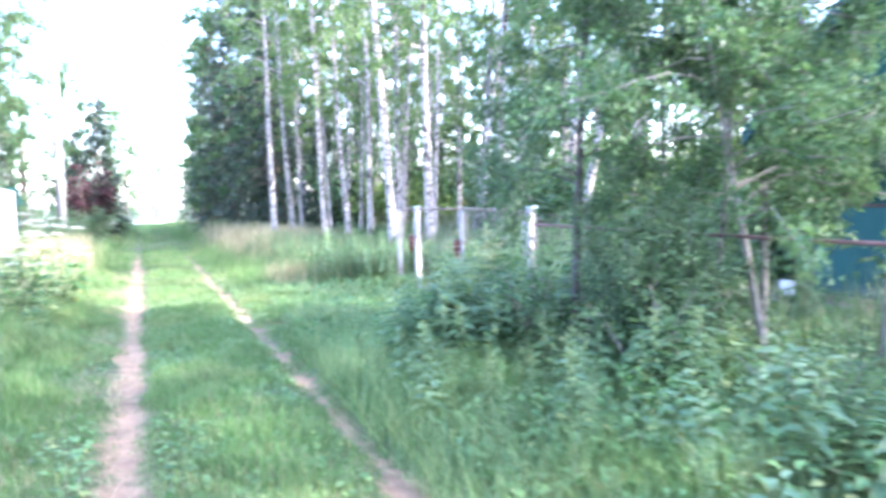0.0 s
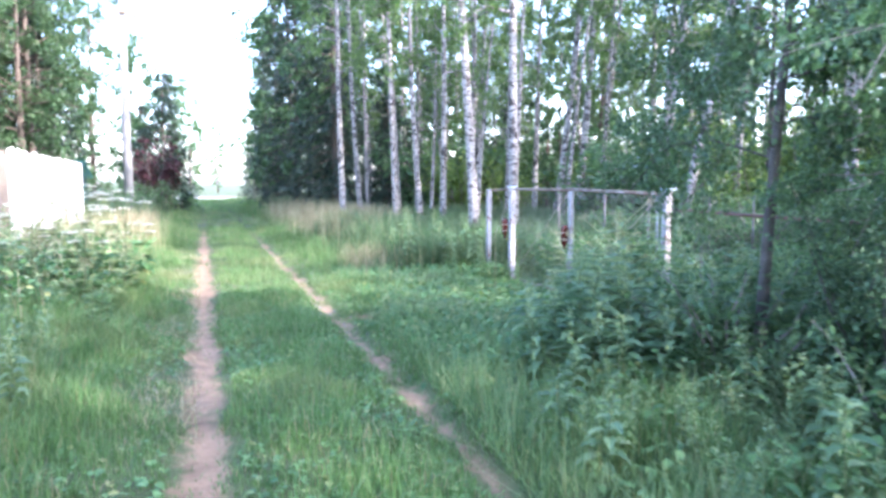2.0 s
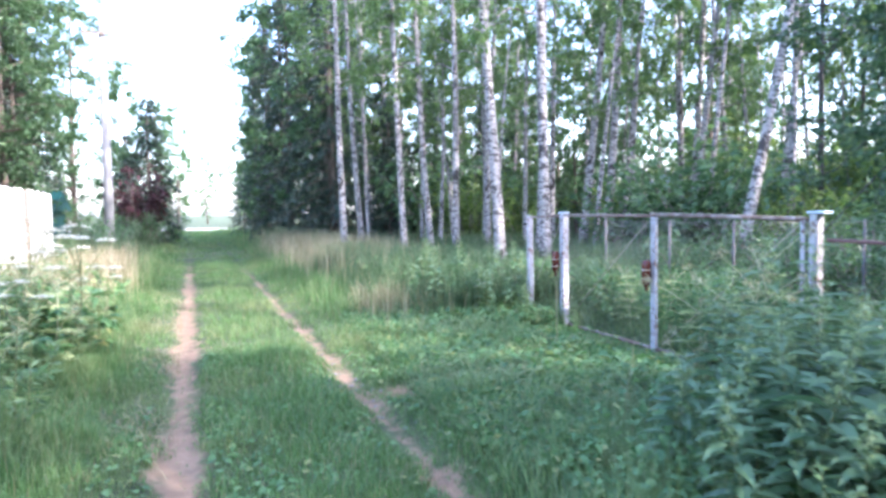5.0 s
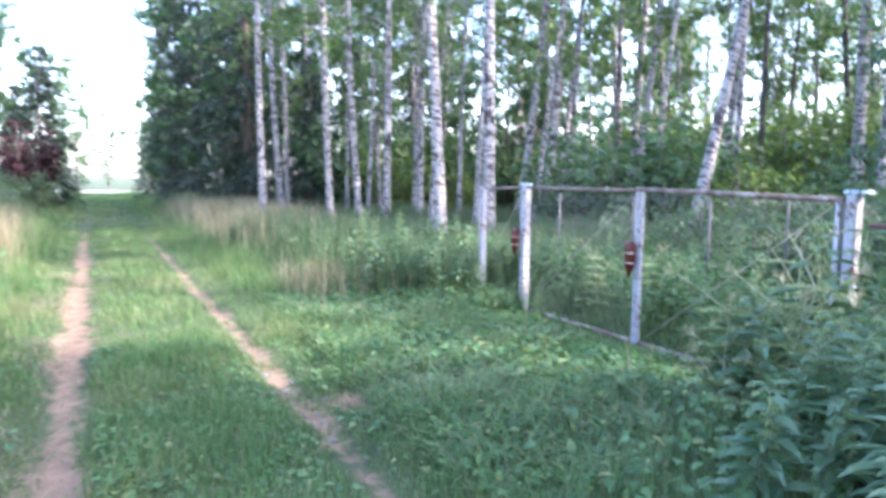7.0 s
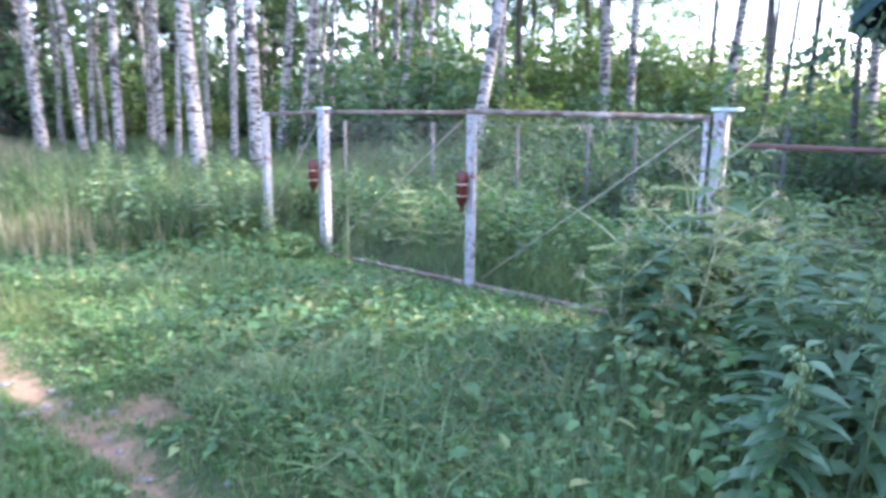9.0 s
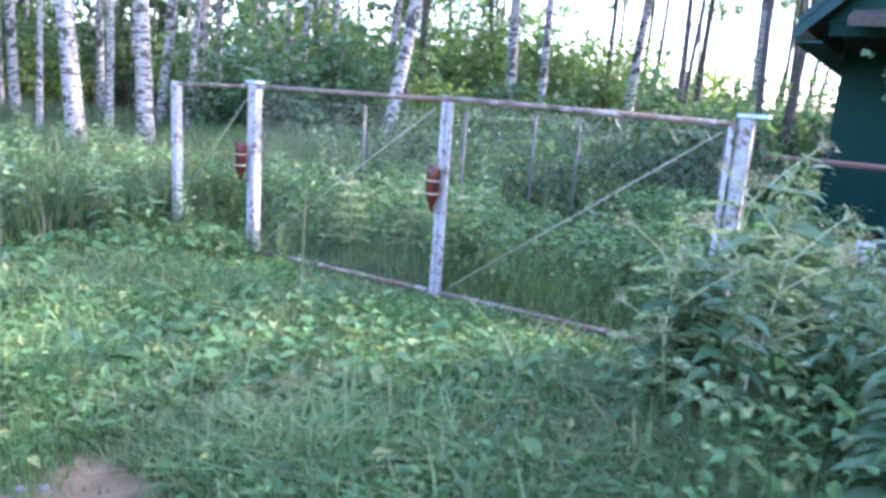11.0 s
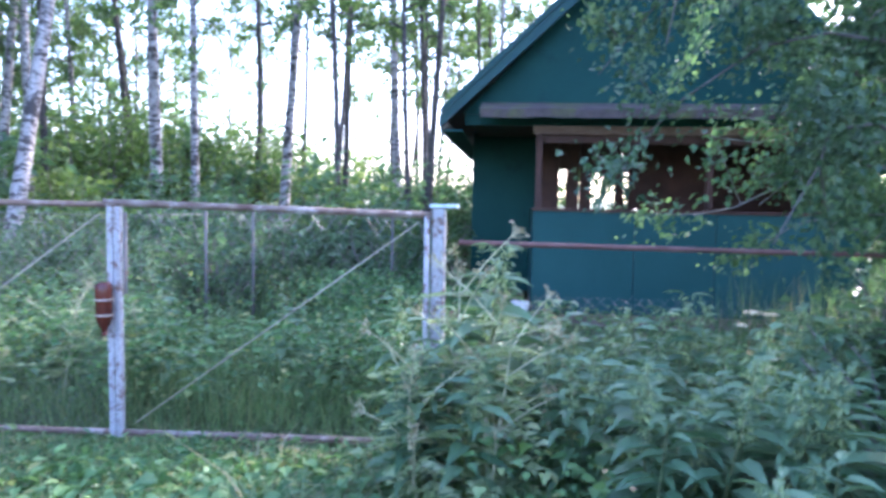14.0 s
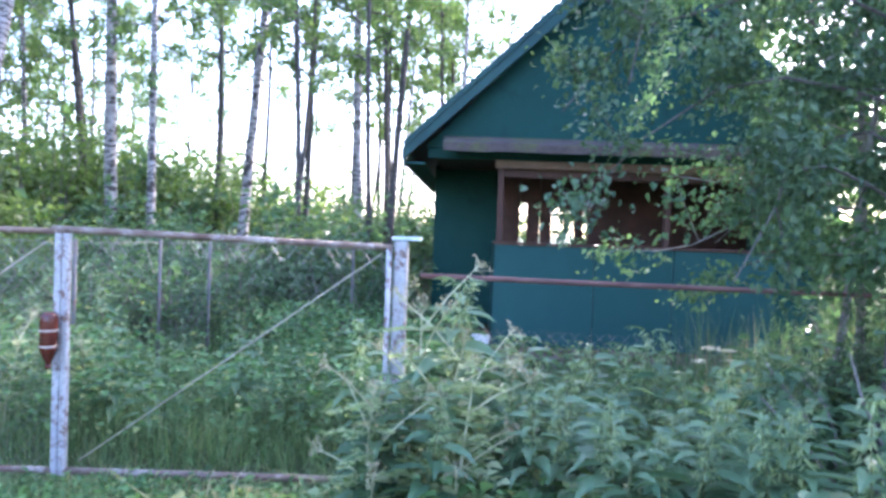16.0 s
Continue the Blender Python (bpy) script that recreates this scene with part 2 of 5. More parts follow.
def bottle_plastic():
    m = bpy.data.materials.new("brown_bottle_plastic")
    m.use_nodes = True
    nt = m.node_tree
    b = nt.nodes["Principled BSDF"]
    nt.links.new(ramp_of(nt, noise_of(nt, 9.0, 4.0), [(0.3, (0.055, 0.012, 0.010)), (0.7, (0.12, 0.027, 0.017))]), b.inputs["Base Color"])
    b.inputs["Roughness"].default_value, b.inputs["Transmission Weight"].default_value = 0.22, 0.0
    return m


M_BOTTLE = bottle_plastic()

# ---- mesh helpers ----
rng = np.random.default_rng(7)


class Bag:
    """Gathers vertices and triangles for one mesh."""

    def __init__(self):
        self.v, self.f, self.n = [], [], 0

    def add(self, v, f):
        v = np.asarray(v, float).reshape(-1, 3)
        self.f.append(np.asarray(f, int).reshape(-1, 3) + self.n)
        self.v.append(v)
        self.n += len(v)

    def mesh(self, name, material, smooth=False):
        v, f = np.concatenate(self.v), np.concatenate(self.f)
        me = bpy.data.meshes.new(name)
        me.vertices.add(len(v))
        me.vertices.foreach_set("co", v.ravel().astype(np.float32))
        me.loops.add(f.size)
        me.loops.foreach_set("vertex_index", f.ravel().astype(np.int32))
        me.polygons.add(len(f))
        me.polygons.foreach_set("loop_start", np.arange(0, f.size, 3, dtype=np.int32))
        me.polygons.foreach_set("loop_total", np.full(len(f), 3, dtype=np.int32))
        me.polygons.foreach_set("use_smooth", np.full(len(f), smooth))
        me.update(calc_edges=True)
        me.materials.append(material)
        return me


def hold(name, x=0, y=0, z=0, rz=0):
    ob = new(name)
    ob.empty_display_size = 0.1
    ob.matrix_basis = pose(x, y, z, 0, 0, rz)
    return ob


def part(name, bag, material, parent=None, label="", smooth=False):
    ob = new(name, bag.mesh(name, material, smooth) if isinstance(bag, Bag) else bag)
    if not isinstance(bag, Bag) and not bag.materials:
        bag.materials.append(material)
    ob.parent = parent
    return tagged(ob, label)


def box(bag, x0, x1, y0, y1, z0, z1, bevel=0.006):
    """A box with bevelled edges."""
    bm = bmesh.new()
    bmesh.ops.create_cube(bm, size=1, matrix=Matrix.LocRotScale(((x0 + x1) / 2, (y0 + y1) / 2, (z0 + z1) / 2), None, (x1 - x0, y1 - y0, z1 - z0)))
    b = min(bevel, 0.3 * min(x1 - x0, y1 - y0, z1 - z0))
    bmesh.ops.bevel(bm, geom=list(bm.edges), offset=b, segments=1, affect="EDGES")
    bmesh.ops.triangulate(bm, faces=list(bm.faces))
    bm.verts.index_update()
    bag.add([v.co[:] for v in bm.verts], [[v.index for v in f.verts] for f in bm.faces])
    bm.free()
    return bag


def tube(bag, path, radii, sides=8, cap=True):
    """A tube along a path of points with a radius at each."""
    p = np.asarray(path, float)
    r = np.broadcast_to(np.asarray(radii, float), (len(p),))
    d = np.gradient(p, axis=0)
    d /= np.linalg.norm(d, axis=1)[:, None] + 1e-9
    ref = np.where(np.abs(d[:, 2:3]) > 0.9, [[1.0, 0, 0]], [[0, 0, 1.0]])
    a = np.cross(d, ref)
    a /= np.linalg.norm(a, axis=1)[:, None] + 1e-9
    b = np.cross(d, a)
    t = np.linspace(0, 2 * np.pi, sides, endpoint=False)
    ring = p[:, None] + r[:, None, None] * (a[:, None] * np.cos(t)[None, :, None] + b[:, None] * np.sin(t)[None, :, None])
    v = ring.reshape(-1, 3)
    f = []
    for i in range(len(p) - 1):
        for j in range(sides):
            q, k = i * sides + j, i * sides + (j + 1) % sides
            f += [(q, q + sides, k), (k, q + sides, k + sides)]
    if cap:
        n = len(v)
        v = np.vstack([v, p[0], p[-1]])
        e = (len(p) - 1) * sides
        f += [(n, j, (j + 1) % sides) for j in range(sides)] + [(n + 1, e + (j + 1) % sides, e + j) for j in range(sides)]
    bag.add(v, f)
    return bag


def unit(v):
    return v / (np.linalg.norm(v, axis=-1, keepdims=True) + 1e-9)


def leaves(bag, p, d, size, width=0.3, fold=0.12, wide_at=0.42):
    """Folded pointed leaves from p along d."""
    n = len(p)
    d = unit(np.asarray(d, float))
    s = np.broadcast_to(np.asarray(size, float), (n,))[:, None]
    side = unit(np.cross(d, np.array([0, 0, 1.0]) + rng.normal(0, 0.45, (n, 3))))
    up = np.cross(side, d)
    mid = p + d * s * wide_at
    v = np.stack([p, mid + side * s * width + up * s * fold, p + d * s - up * s * fold * 0.6, mid - side * s * width + up * s * fold], 1)
    i = np.arange(n)[:, None] * 4
    bag.add(v, np.concatenate([i + [0, 1, 2], i + [0, 2, 3]]))


def big_leaves(bag, p, d, size, width=0.20):
    """Larger leaves that droop, with a keel and a serrated outline."""
    n = len(p)
    d = unit(np.asarray(d, float))
    s = np.broadcast_to(np.asarray(size, float), (n,))[:, None]
    side = unit(np.cross(d, np.array([0, 0, 1.0]) + rng.normal(0, 0.2, (n, 3))))
    up = np.cross(side, d)
    rows = [p]
    for a, w, drop in ((0.22, 0.85, 0.02), (0.48, 1.0, -0.04), (0.76, 0.5, -0.16)):
        c = p + d * s * a + up * s * drop
        rows += [c + side * s * width * w + up * s * 0.07, c, c - side * s * width * w + up * s * 0.07]
    rows.append(p + d * s - up * s * 0.34)
    v = np.stack(rows, 1)
    i = np.arange(n)[:, None] * 11
    f = [(0, 1, 2), (0, 2, 3), (1, 4, 5), (1, 5, 2), (2, 5, 6), (2, 6, 3), (4, 7, 8), (4, 8, 5), (5, 8, 9), (5, 9, 6), (7, 10, 8), (8, 10, 9)]
    bag.add(v, np.concatenate([i + list(t) for t in f]))


def blades(bag, x, y, z, h, w, lean=0.35, bends=True):
    n = len(x)
    p = np.stack([x, y, z], 1)
    a = rng.uniform(0, 2 * np.pi, n)
    side = np.stack([np.cos(a), np.sin(a), 0 * a], 1)
    to = np.stack([-np.sin(a), np.cos(a), 0 * a], 1) * (rng.normal(0, lean, n) * h)[:, None]
    upv = np.array([0, 0, 1.0]) * h[:, None]
    hw = side * (np.broadcast_to(w, (n,)))[:, None] * 0.5
    if bends:
        v = np.stack([p - hw, p + hw, p + upv * 0.6 + to * 0.35 - hw * 0.75, p + upv * 0.6 + to * 0.35 + hw * 0.75, p + upv * 0.95 + to * 1.2], 1)
        i = np.arange(n)[:, None] * 5
        bag.add(v, np.concatenate([i + [0, 1, 3], i + [0, 3, 2], i + [2, 3, 4]]))
    else:
        v = np.stack([p - hw, p + hw, p + upv + to], 1)
        bag.add(v, np.arange(n)[:, None] * 3 + [0, 1, 2])


def waves(x, y, f):
    """A smooth uneven field of about -1 to 1."""
    return 0.5 * np.sin(x * f + 1.3 * np.sin(y * f * 0.7)) + 0.5 * np.sin(y * f * 1.17 + 1.7 * np.sin(x * f * 0.61 + 2))


def rut_gap(x, y):
    """How far a place lies outside the nearer wheel rut."""
    u = x + RUT_LEAN * y
    spot = np.hypot((x - 1.75) * 0.55, y - 8.0) - 0.14
    return np.minimum(np.minimum(np.abs(u - RUT_LEFT) - 0.08, np.abs(u - RUT_RIGHT) - 0.03), spot)


def level(x, y):
    x, y = np.asarray(x, float), np.asarray(y, float)
    fade = np.exp(-((x - 1) / 16) ** 2 - ((y - 8) / 40) ** 2)
    z = 0.03 * waves(x, y, 1.1) + 0.015 * waves(x + 7, y, 3.1)
    z = z + 0.02 / (1 + np.exp(-(np.abs(x - 0.9 + RUT_LEAN * y) - 2.3) * 2.5))
    z = z - 0.05 * np.exp(-(np.maximum(rut_gap(x, y), 0) / 0.10) ** 2)
    return z * fade


# ---- ground ----
def axis(lo, hi, step, far):
    near = np.arange(lo, hi + step / 2, step)
    out = np.geomspace(step, far, 26).cumsum()
    return np.concatenate([lo - out[::-1], near, hi + out])


def build_ground():
    xs, ys = axis(-6, 10, 0.10, 260), axis(-4, 18, 0.16, 260)
    gx, gy = np.meshgrid(xs, ys, indexing="ij")
    v = np.stack([gx, gy, level(gx, gy)], -1).reshape(-1, 3)
    n, m = gx.shape
    i, j = np.meshgrid(np.arange(n - 1), np.arange(m - 1), indexing="ij")
    q = (i * m + j).ravel()[:, None]
    bag = Bag()
    bag.add(v, np.concatenate([q + [0, m, m + 1], q + [0, m + 1, 1]]))
    ob = part("ground", bag, M_GROUND, None, "grassy lane ground with two bare earth wheel ruts", True)
    tagged(ob, category="ground", kind="structure")
    bag = Bag()
    t = np.linspace(-30, 9, 40)
    yc = 80 + 0.6 * np.sin(t * 0.3)
    v = np.concatenate([np.stack([t, yc - 4.5 + 0.5 * np.sin(t), 0 * t + 0.06], 1), np.stack([t, yc + 4.5, 0 * t + 0.06], 1)])
    k = np.arange(39)[:, None]
    bag.add(v, np.concatenate([k + [0, 1, 41], k + [0, 41, 40]]))
    tagged(part("road", bag, M_SAND, None, "pale sunlit sandy road crossing the end of the lane"), category="road", kind="structure")


build_ground()


# ---- trees ----
def stem_path(h, lean=0.0, wob=0.1, n=12, turn=0.0):
    t = np.linspace(0, 1, n)
    ph = rng.uniform(0, 6, 2)
    x = wob * (np.sin(t * 4 + ph[0]) - np.sin(ph[0])) + lean * h * t * math.cos(turn)
    y = wob * (np.sin(t * 3.3 + ph[1]) - np.sin(ph[1])) + lean * h * t * math.sin(turn)
    return np.stack([x, y, h * t], 1)


def tree(name, label, group, h, r, bare, spread, count, leaf, bark, leafmat, droop=0.5, limbs=26, shape=1.0, wob=0.12, wide=0.3, sides=9, limb=0.32):
    """A trunk, limbs with twigs, and a crown of single leaves in loose clumps."""
    ob = hold(name)
    tagged(ob, label, "tree", group)
    path = stem_path(h, 0, wob, 16)
    t = np.linspace(0, 1, 16)
    trunk = tube(Bag(), path - [0, 0, 0.05], r * (1 - 0.9 * t) * (1 + 0.5 * np.exp(-t * 30)), sides)
    part("trunk", trunk, bark, ob, "", True)
    wood, ps, ds = Bag(), [], []
    for i in range(limbs):
        f = bare + (1 - bare) * (i + rng.random()) / limbs * 0.97
        k = f * 15
        base = path[int(k)] + (path[min(15, int(k) + 1)] - path[int(k)]) * (k % 1)
        g = (f - bare) / (1 - bare)
        length = spread * (0.35 + 0.85 * math.sin(math.pi * min(1, 0.18 + 0.75 * g ** shape))) * rng.uniform(0.6, 1.2)
        a = rng.uniform(0, 6.28)
        out = np.array([math.cos(a), math.sin(a), rng.uniform(0.15, 0.8)])
        s = np.linspace(0, 1, 6)[:, None]
        lp = base + unit(out) * length * s + np.array([0, 0, -droop * length]) * s ** 2.4 + rng.normal(0, 0.05 * length, (6, 3)) * s
        tube(wood, lp, np.linspace(max(0.010, limb * r * (1 - f) + 0.010 * min(1, limb * 3)), 0.004, 6), 4, False)
        m = max(6, int(count / limbs * length / spread))
        twigs = max(3, int(length * 3))
        tb = rng.uniform(0.25, 1.0, twigs)
        tp = np.stack([np.interp(tb, np.linspace(0, 1, 6), lp[:, c]) for c in range(3)], 1)
        td = unit(unit(out) * 0.5 + rng.normal(0, 0.7, (twigs, 3)) + np.array([0, 0, -0.5 * droop]))
        tl = rng.uniform(0.25, 0.7, twigs) * min(1.0, length * 0.5 + 0.2)
        for j in range(twigs):
            tube(wood, [tp[j], tp[j] + td[j] * tl[j]], [0.005, 0.002], 3, False)
        w = rng.integers(0, twigs, m)
        along = rng.uniform(0, 1.05, m)
        ps.append(tp[w] + td[w] * (tl[w] * along)[:, None] + rng.normal(0, 0.11, (m, 3)) * (0.4 + spread * 0.18))
        ds.append(unit(td[w] * 0.5 + rng.normal(0, 0.7, (m, 3)) + np.array([0, 0, -droop])))
    tagged(part("branchwork", wood, bark, ob), kind="stuff")
    crown = Bag()
    p = np.concatenate(ps)
    leaves(crown, p, np.concatenate(ds), leaf * rng.uniform(0.6, 1.3, len(p)), wide)
    part("crown", crown, leafmat, ob)
    return ob


def spruce(h, r, count):
    ob = hold("spruce_tree")
    tagged(ob, "tall dark green spruce with drooping needle boughs", "tree", "dark conifers by the lane")
    part("trunk", tube(Bag(), stem_path(h, 0, 0.03, 10), np.linspace(r * 0.07, 0.02, 10), 8), M_BARK, ob, "", True)
    wood, crown, ps, ds = Bag(), Bag(), [], []
    tiers = int(h * 2.6)
    for i in range(tiers):
        z = h * (0.05 + 0.94 * (i / tiers))
        ln = r * (1 - z / h) ** 0.85 + 0.15
        for a in rng.uniform(0, 6.28, 6 if z < h * 0.8 else 4):
            l = ln * rng.uniform(0.7, 1.15)
            s = np.linspace(0, 1, 5)[:, None]
            lp = np.array([0, 0, z]) + np.array([math.cos(a), math.sin(a), 0.1]) * l * s + np.array([0, 0, -0.45 * l]) * s ** 1.6
            tube(wood, lp, np.linspace(0.025, 0.006, 5), 3, False)
            m = int(count / tiers / 5.5 * (0.4 + ln / r))
            u = rng.uniform(0.1, 1, m)
            ps.append(np.stack([np.interp(u, np.linspace(0, 1, 5), lp[:, c]) for c in range(3)], 1) + rng.normal(0, 0.06, (m, 3)))
            ds.append(np.array([math.cos(a), math.sin(a), -0.4]) * 0.6 + rng.normal(0, 0.5, (m, 3)) + [0, 0, -0.3])
    p = np.concatenate(ps)
    leaves(crown, p, np.concatenate(ds), 0.34 * rng.uniform(0.6, 1.3, len(p)), 0.13, 0.03)
    tagged(part("branchwork", wood, M_BARK, ob), kind="stuff")
    part("crown", crown, M_SPRUCE, ob)
    return ob


def shrub(name, label, group, h, w, stems, count, leaf, leafmat, low=0.25, wide=0.3, bark=None, thick=1.0):
    """Many stems from one root and leaves along their upper parts."""
    ob = hold(name)
    tagged(ob, label, "shrub", group)
    wood, crown = Bag(), Bag()
    per = count // stems
    for i in range(stems):
        a, o = rng.uniform(0, 6.28), w * math.sqrt(rng.random())
        top = np.array([math.cos(a) * o, math.sin(a) * o, h * rng.uniform(0.65, 1.05) * (1 - 0.25 * (o / w) ** 2)])
        s = np.linspace(0, 1, 6)[:, None]
        lp = np.array([math.cos(a), math.sin(a), 0]) * 0.12 * w * (1 - s) + top * np.concatenate([s ** 1.3, s ** 1.3, s], 1) + rng.normal(0, 0.03 * h, (6, 3)) * s
        tube(wood, lp, np.linspace((0.012 + 0.006 * h) * thick, 0.004, 6), 5, False)
        u = rng.uniform(low, 1.03, per)
        p = np.stack([np.interp(u, np.linspace(0, 1, 6), lp[:, c]) for c in range(3)], 1)
        d = rng.normal(0, 1, (per, 3)) * [1, 1, 0.5] + [0, 0, 0.1]
        leaves(crown, p + unit(d) * rng.uniform(0.02, 0.30 * w, (per, 1)), d + [0, 0, -0.4], leaf * rng.uniform(0.6, 1.3, per), wide)
    tagged(part("stemwork", wood, bark or M_GREYBARK, ob), kind="stuff")
    part("foliage", crown, leafmat, ob)
    return ob


def spread_out(kinds, places, sink=0.0):
    """Puts the first of each kind at its first place and copies on the others. A place: x, y, scale, turn, lean to x, lean to y."""
    used = set()
    for i, (x, y, s, rz, lx, ly) in enumerate(places):
        ob = kinds[i % len(kinds)]
        m = pose(x, y, float(level(x, y)) - sink, ly, lx, 0) @ Matrix.Rotation(radians(rz), 4, "Z") @ Matrix.Diagonal((s, s, s, 1))
        if i % len(kinds) in used:
            copy_thing(ob, m)
        else:
            used.add(i % len(kinds))
            later.append((ob, m))


later = []

# birches of the grove: the ones that stand out, then the thin ones behind them
BIRCH_SPOTS = [(5.35, 15.0, 1.05, -2), (6.2, 14.75, 0.95, 1), (3.3, 22.0, 0.8, -3), (4.4, 25.2, 0.9, -3), (4.65, 20.3, 0.75, -3), (5.45, 20.35, 0.85, -3), (6.05, 20.2, 0.85, -1), (7.08, 20.4, 0.75, -1),
               (9.1, 18.8, 1.0, 4), (9.55, 18.3, 0.95, 3), (12.7, 18.9, 1.05, 2), (9.26, 13.0, 0.95, 11), (11.4, 17.2, 0.8, 8), (14.4, 13.4, 1.2, 0), (7.3, 17.6, 0.6, 3),
               (13.0, 16.0, 0.95, 3), (13.0, 12.0, 0.75, 2), (15.6, 11.2, 0.95, 1), (18.2, 8.9, 1.15, 4), (10.4, 15.4, 0.6, 6),
               (5.9, 31.0, 0.9, -3), (7.2, 33.0, 0.85, -1), (8.6, 24.6, 0.9, 1), (5.6, 24.2, 0.7, -2), (6.7, 26.2, 0.75, 0), (8.2, 27.8, 0.8, 1), (7.9, 22.9, 0.7, -2), (10.2, 22.8, 0.8, 0), (11.6, 20.8, 0.8, 4), (9.4, 26.4, 0.8, -1), (5.2, 28.5, 0.75, -3),
               (6.3, 22.6, 0.6, 1), (8.3, 20.6, 0.6, 2), (8.6, 17.2, 0.6, 5), (10.9, 19.2, 0.65, 1), (7.2, 24.0, 0.6, -3), (6.6, 18.6, 0.5, 4), (12.0, 14.6, 0.7, 5)]


def plant_trees():
    birch = [tree("birch_tree", "tall slender birch with white black-marked bark", "birches of the grove", 15 + i, 0.115 + 0.012 * (i % 3), 0.34, 2.0, 3000, 0.145, M_BIRCH, M_BIRCHLEAF, 0.65, 22, wob=0.16) for i in range(5)]
    r = random.Random(3)
    spots = [(x, y, s, r.uniform(0, 360), lean, r.uniform(-2, 2)) for x, y, s, lean in BIRCH_SPOTS]
    while len(spots) < 92:
        x, y = r.uniform(6, 34), r.uniform(3, 48)
        if y < 11 and x < 15.8 or y < 27 and x < 8.5 or any((x - q[0]) ** 2 + (y - q[1]) ** 2 < 1.7 for q in spots) or (x > 22 and r.random() < 0.35):
            continue
        spots.append((x, y, r.uniform(0.55, 0.95), r.uniform(0, 360), r.uniform(-4, 4), r.uniform(-4, 4)))
    spread_out(birch, spots)

    alder = [tree("alder_tree", "leafy dark green deciduous tree", "trees along the lane", 14 + 2 * i, 0.17, 0.08, 3.0, 5200, 0.31, M_BARK, M_ALDERLEAF, 0.35, 44) for i in range(3)]
    spots = [(4.6, 37, 1.15, 0, 0, 0), (3.4, 46, 1.2, 80, 0, 0), (7.4, 42, 1.1, 40, 0, 0), (2.9, 58, 1.1, 10, 0, 0), (6.5, 52, 1.2, 200, 0, 0), (2.8, 72, 1.0, 30, 0, 0), (3.6, 88, 1.0, 90, 0, 0),
             (10.5, 40, 1.0, 90, 0, 0), (14, 43, 1.0, 20, 0, 0), (18, 44, 1.0, 60, 0, 0), (23, 41, 1.0, 0, 0, 0), (28, 38, 0.9, 70, 0, 0), (16, 29, 0.75, 10, 0, 0), (22, 30, 0.8, 100, 0, 0),
             (12.5, 25.5, 0.45, 0, 0, 0), (18.5, 24, 0.5, 90, 0, 0), (20.5, 20.8, 0.5, 140, 0, 0), (13.5, 29, 0.5, 200, 0, 0), (-7.5, 58, 0.9, 33, 0, 0), (-6.5, 72, 0.8, 20, 0, 0), (-6, 90, 0.8, 110, 0, 0),
             # unseen trees, added to close the side behind the camera
             (-13, -10.5, 1.3, 200, 0, 0), (-9, -22, 1.3, 0, 0, 0), (-16, -2, 1.2, 100, 0, 0),
             # unseen trees, added to cast shade on lane, verge and cabin
             (4.2, -12.8, 0.95, 80, 0, 0), (8.8, -10.4, 0.9, 10, 0, 0), (12.0, -5.4, 1.0, 150, 0, 0), (15.2, -0.9, 0.95, 60, 0, 0), (9.8, -8.4, 0.95, 40, 0, 0), (20.6, -0.9, 1.1, 70, 0, 0), (0.5, -14.5, 1.0, 20, 0, 0), (14.2, -10.2, 0.9, 100, 0, 0),
             (-24, 120, 0.9, 0, 0, 0), (-17, 126, 0.9, 0, 0, 0), (-10, 122, 0.8, 60, 0, 0), (-4, 128, 0.7, 0, 0, 0), (2, 124, 0.75, 30, 0, 0), (8, 127, 0.9, 0, 0, 0), (15, 122, 1.0, 90, 0, 0),
             (22, 2.5, 0.8, 10, 0, 0)]
    spread_out(alder, spots)
    dense = [tree("alder_tree", "tall dense dark green tree behind the board fence", "trees along the lane", 15 + i, 0.18, 0.06, 2.7, 14500, 0.17, M_BARK, M_ALDERLEAF, 0.4, 64) for i in range(2)]
    spread_out(dense, [(-11, 28, 0.95, 60, 0, 0), (-9.6, 37.5, 1.0, 0, 0, 0), (-12.5, 33, 1.1, 120, 0, 0), (-9.9, 31, 0.95, 15, 0, 0), (-9.4, 24.5, 0.8, 250, 0, 0), (-12.5, 24, 1.05, 10, 0, 0), (-15.5, 28, 1.2, 75, 0, 0), (-8.4, 46, 1.0, 30, 0, 0), (-8.2, 31.5, 0.95, 180, 0, 0), (-8.6, 34.5, 1.05, 320, 0, 0), (-9.4, 41, 1.1, 100, 0, 0)])

    # thin trunks before the bright sky: their shade is put into the dark bark
    thin = [tree("shaded_thin_tree", "thin young tree, bark darkened for shade, with airy leaves", "thin trees behind the birches", 12 + 1.5 * i, 0.07 + 0.015 * i, 0.40, 1.8, 2600, 0.16, M_DARKBARK, M_BIRCHLEAF, 0.4, 24, wob=0.2, sides=7) for i in range(3)]
    spots = [(13.2, 7.9, 0.95, 10, 2, 0), (12.3, 9.1, 0.8, 60, -2, 1), (16.3, 8.0, 1.0, 100, 3, 0), (15.0, 9.9, 0.9, 200, -3, 2), (17.5, 12.5, 1.0, 20, 0, 0), (19.0, 10.6, 1.0, 20, 2, 3), (20.5, 8.3, 1.05, 0, -2, 0), (21.5, 12.6, 1.05, 0, 2, 0), (16.8, 15.2, 1.0, 0, -3, 0), (23.0, 9.2, 1.1, 70, 0, 0), (24.5, 14.0, 1.1, 10, 2, 0), (13.9, 15.6, 0.9, 30, 4, 0)]
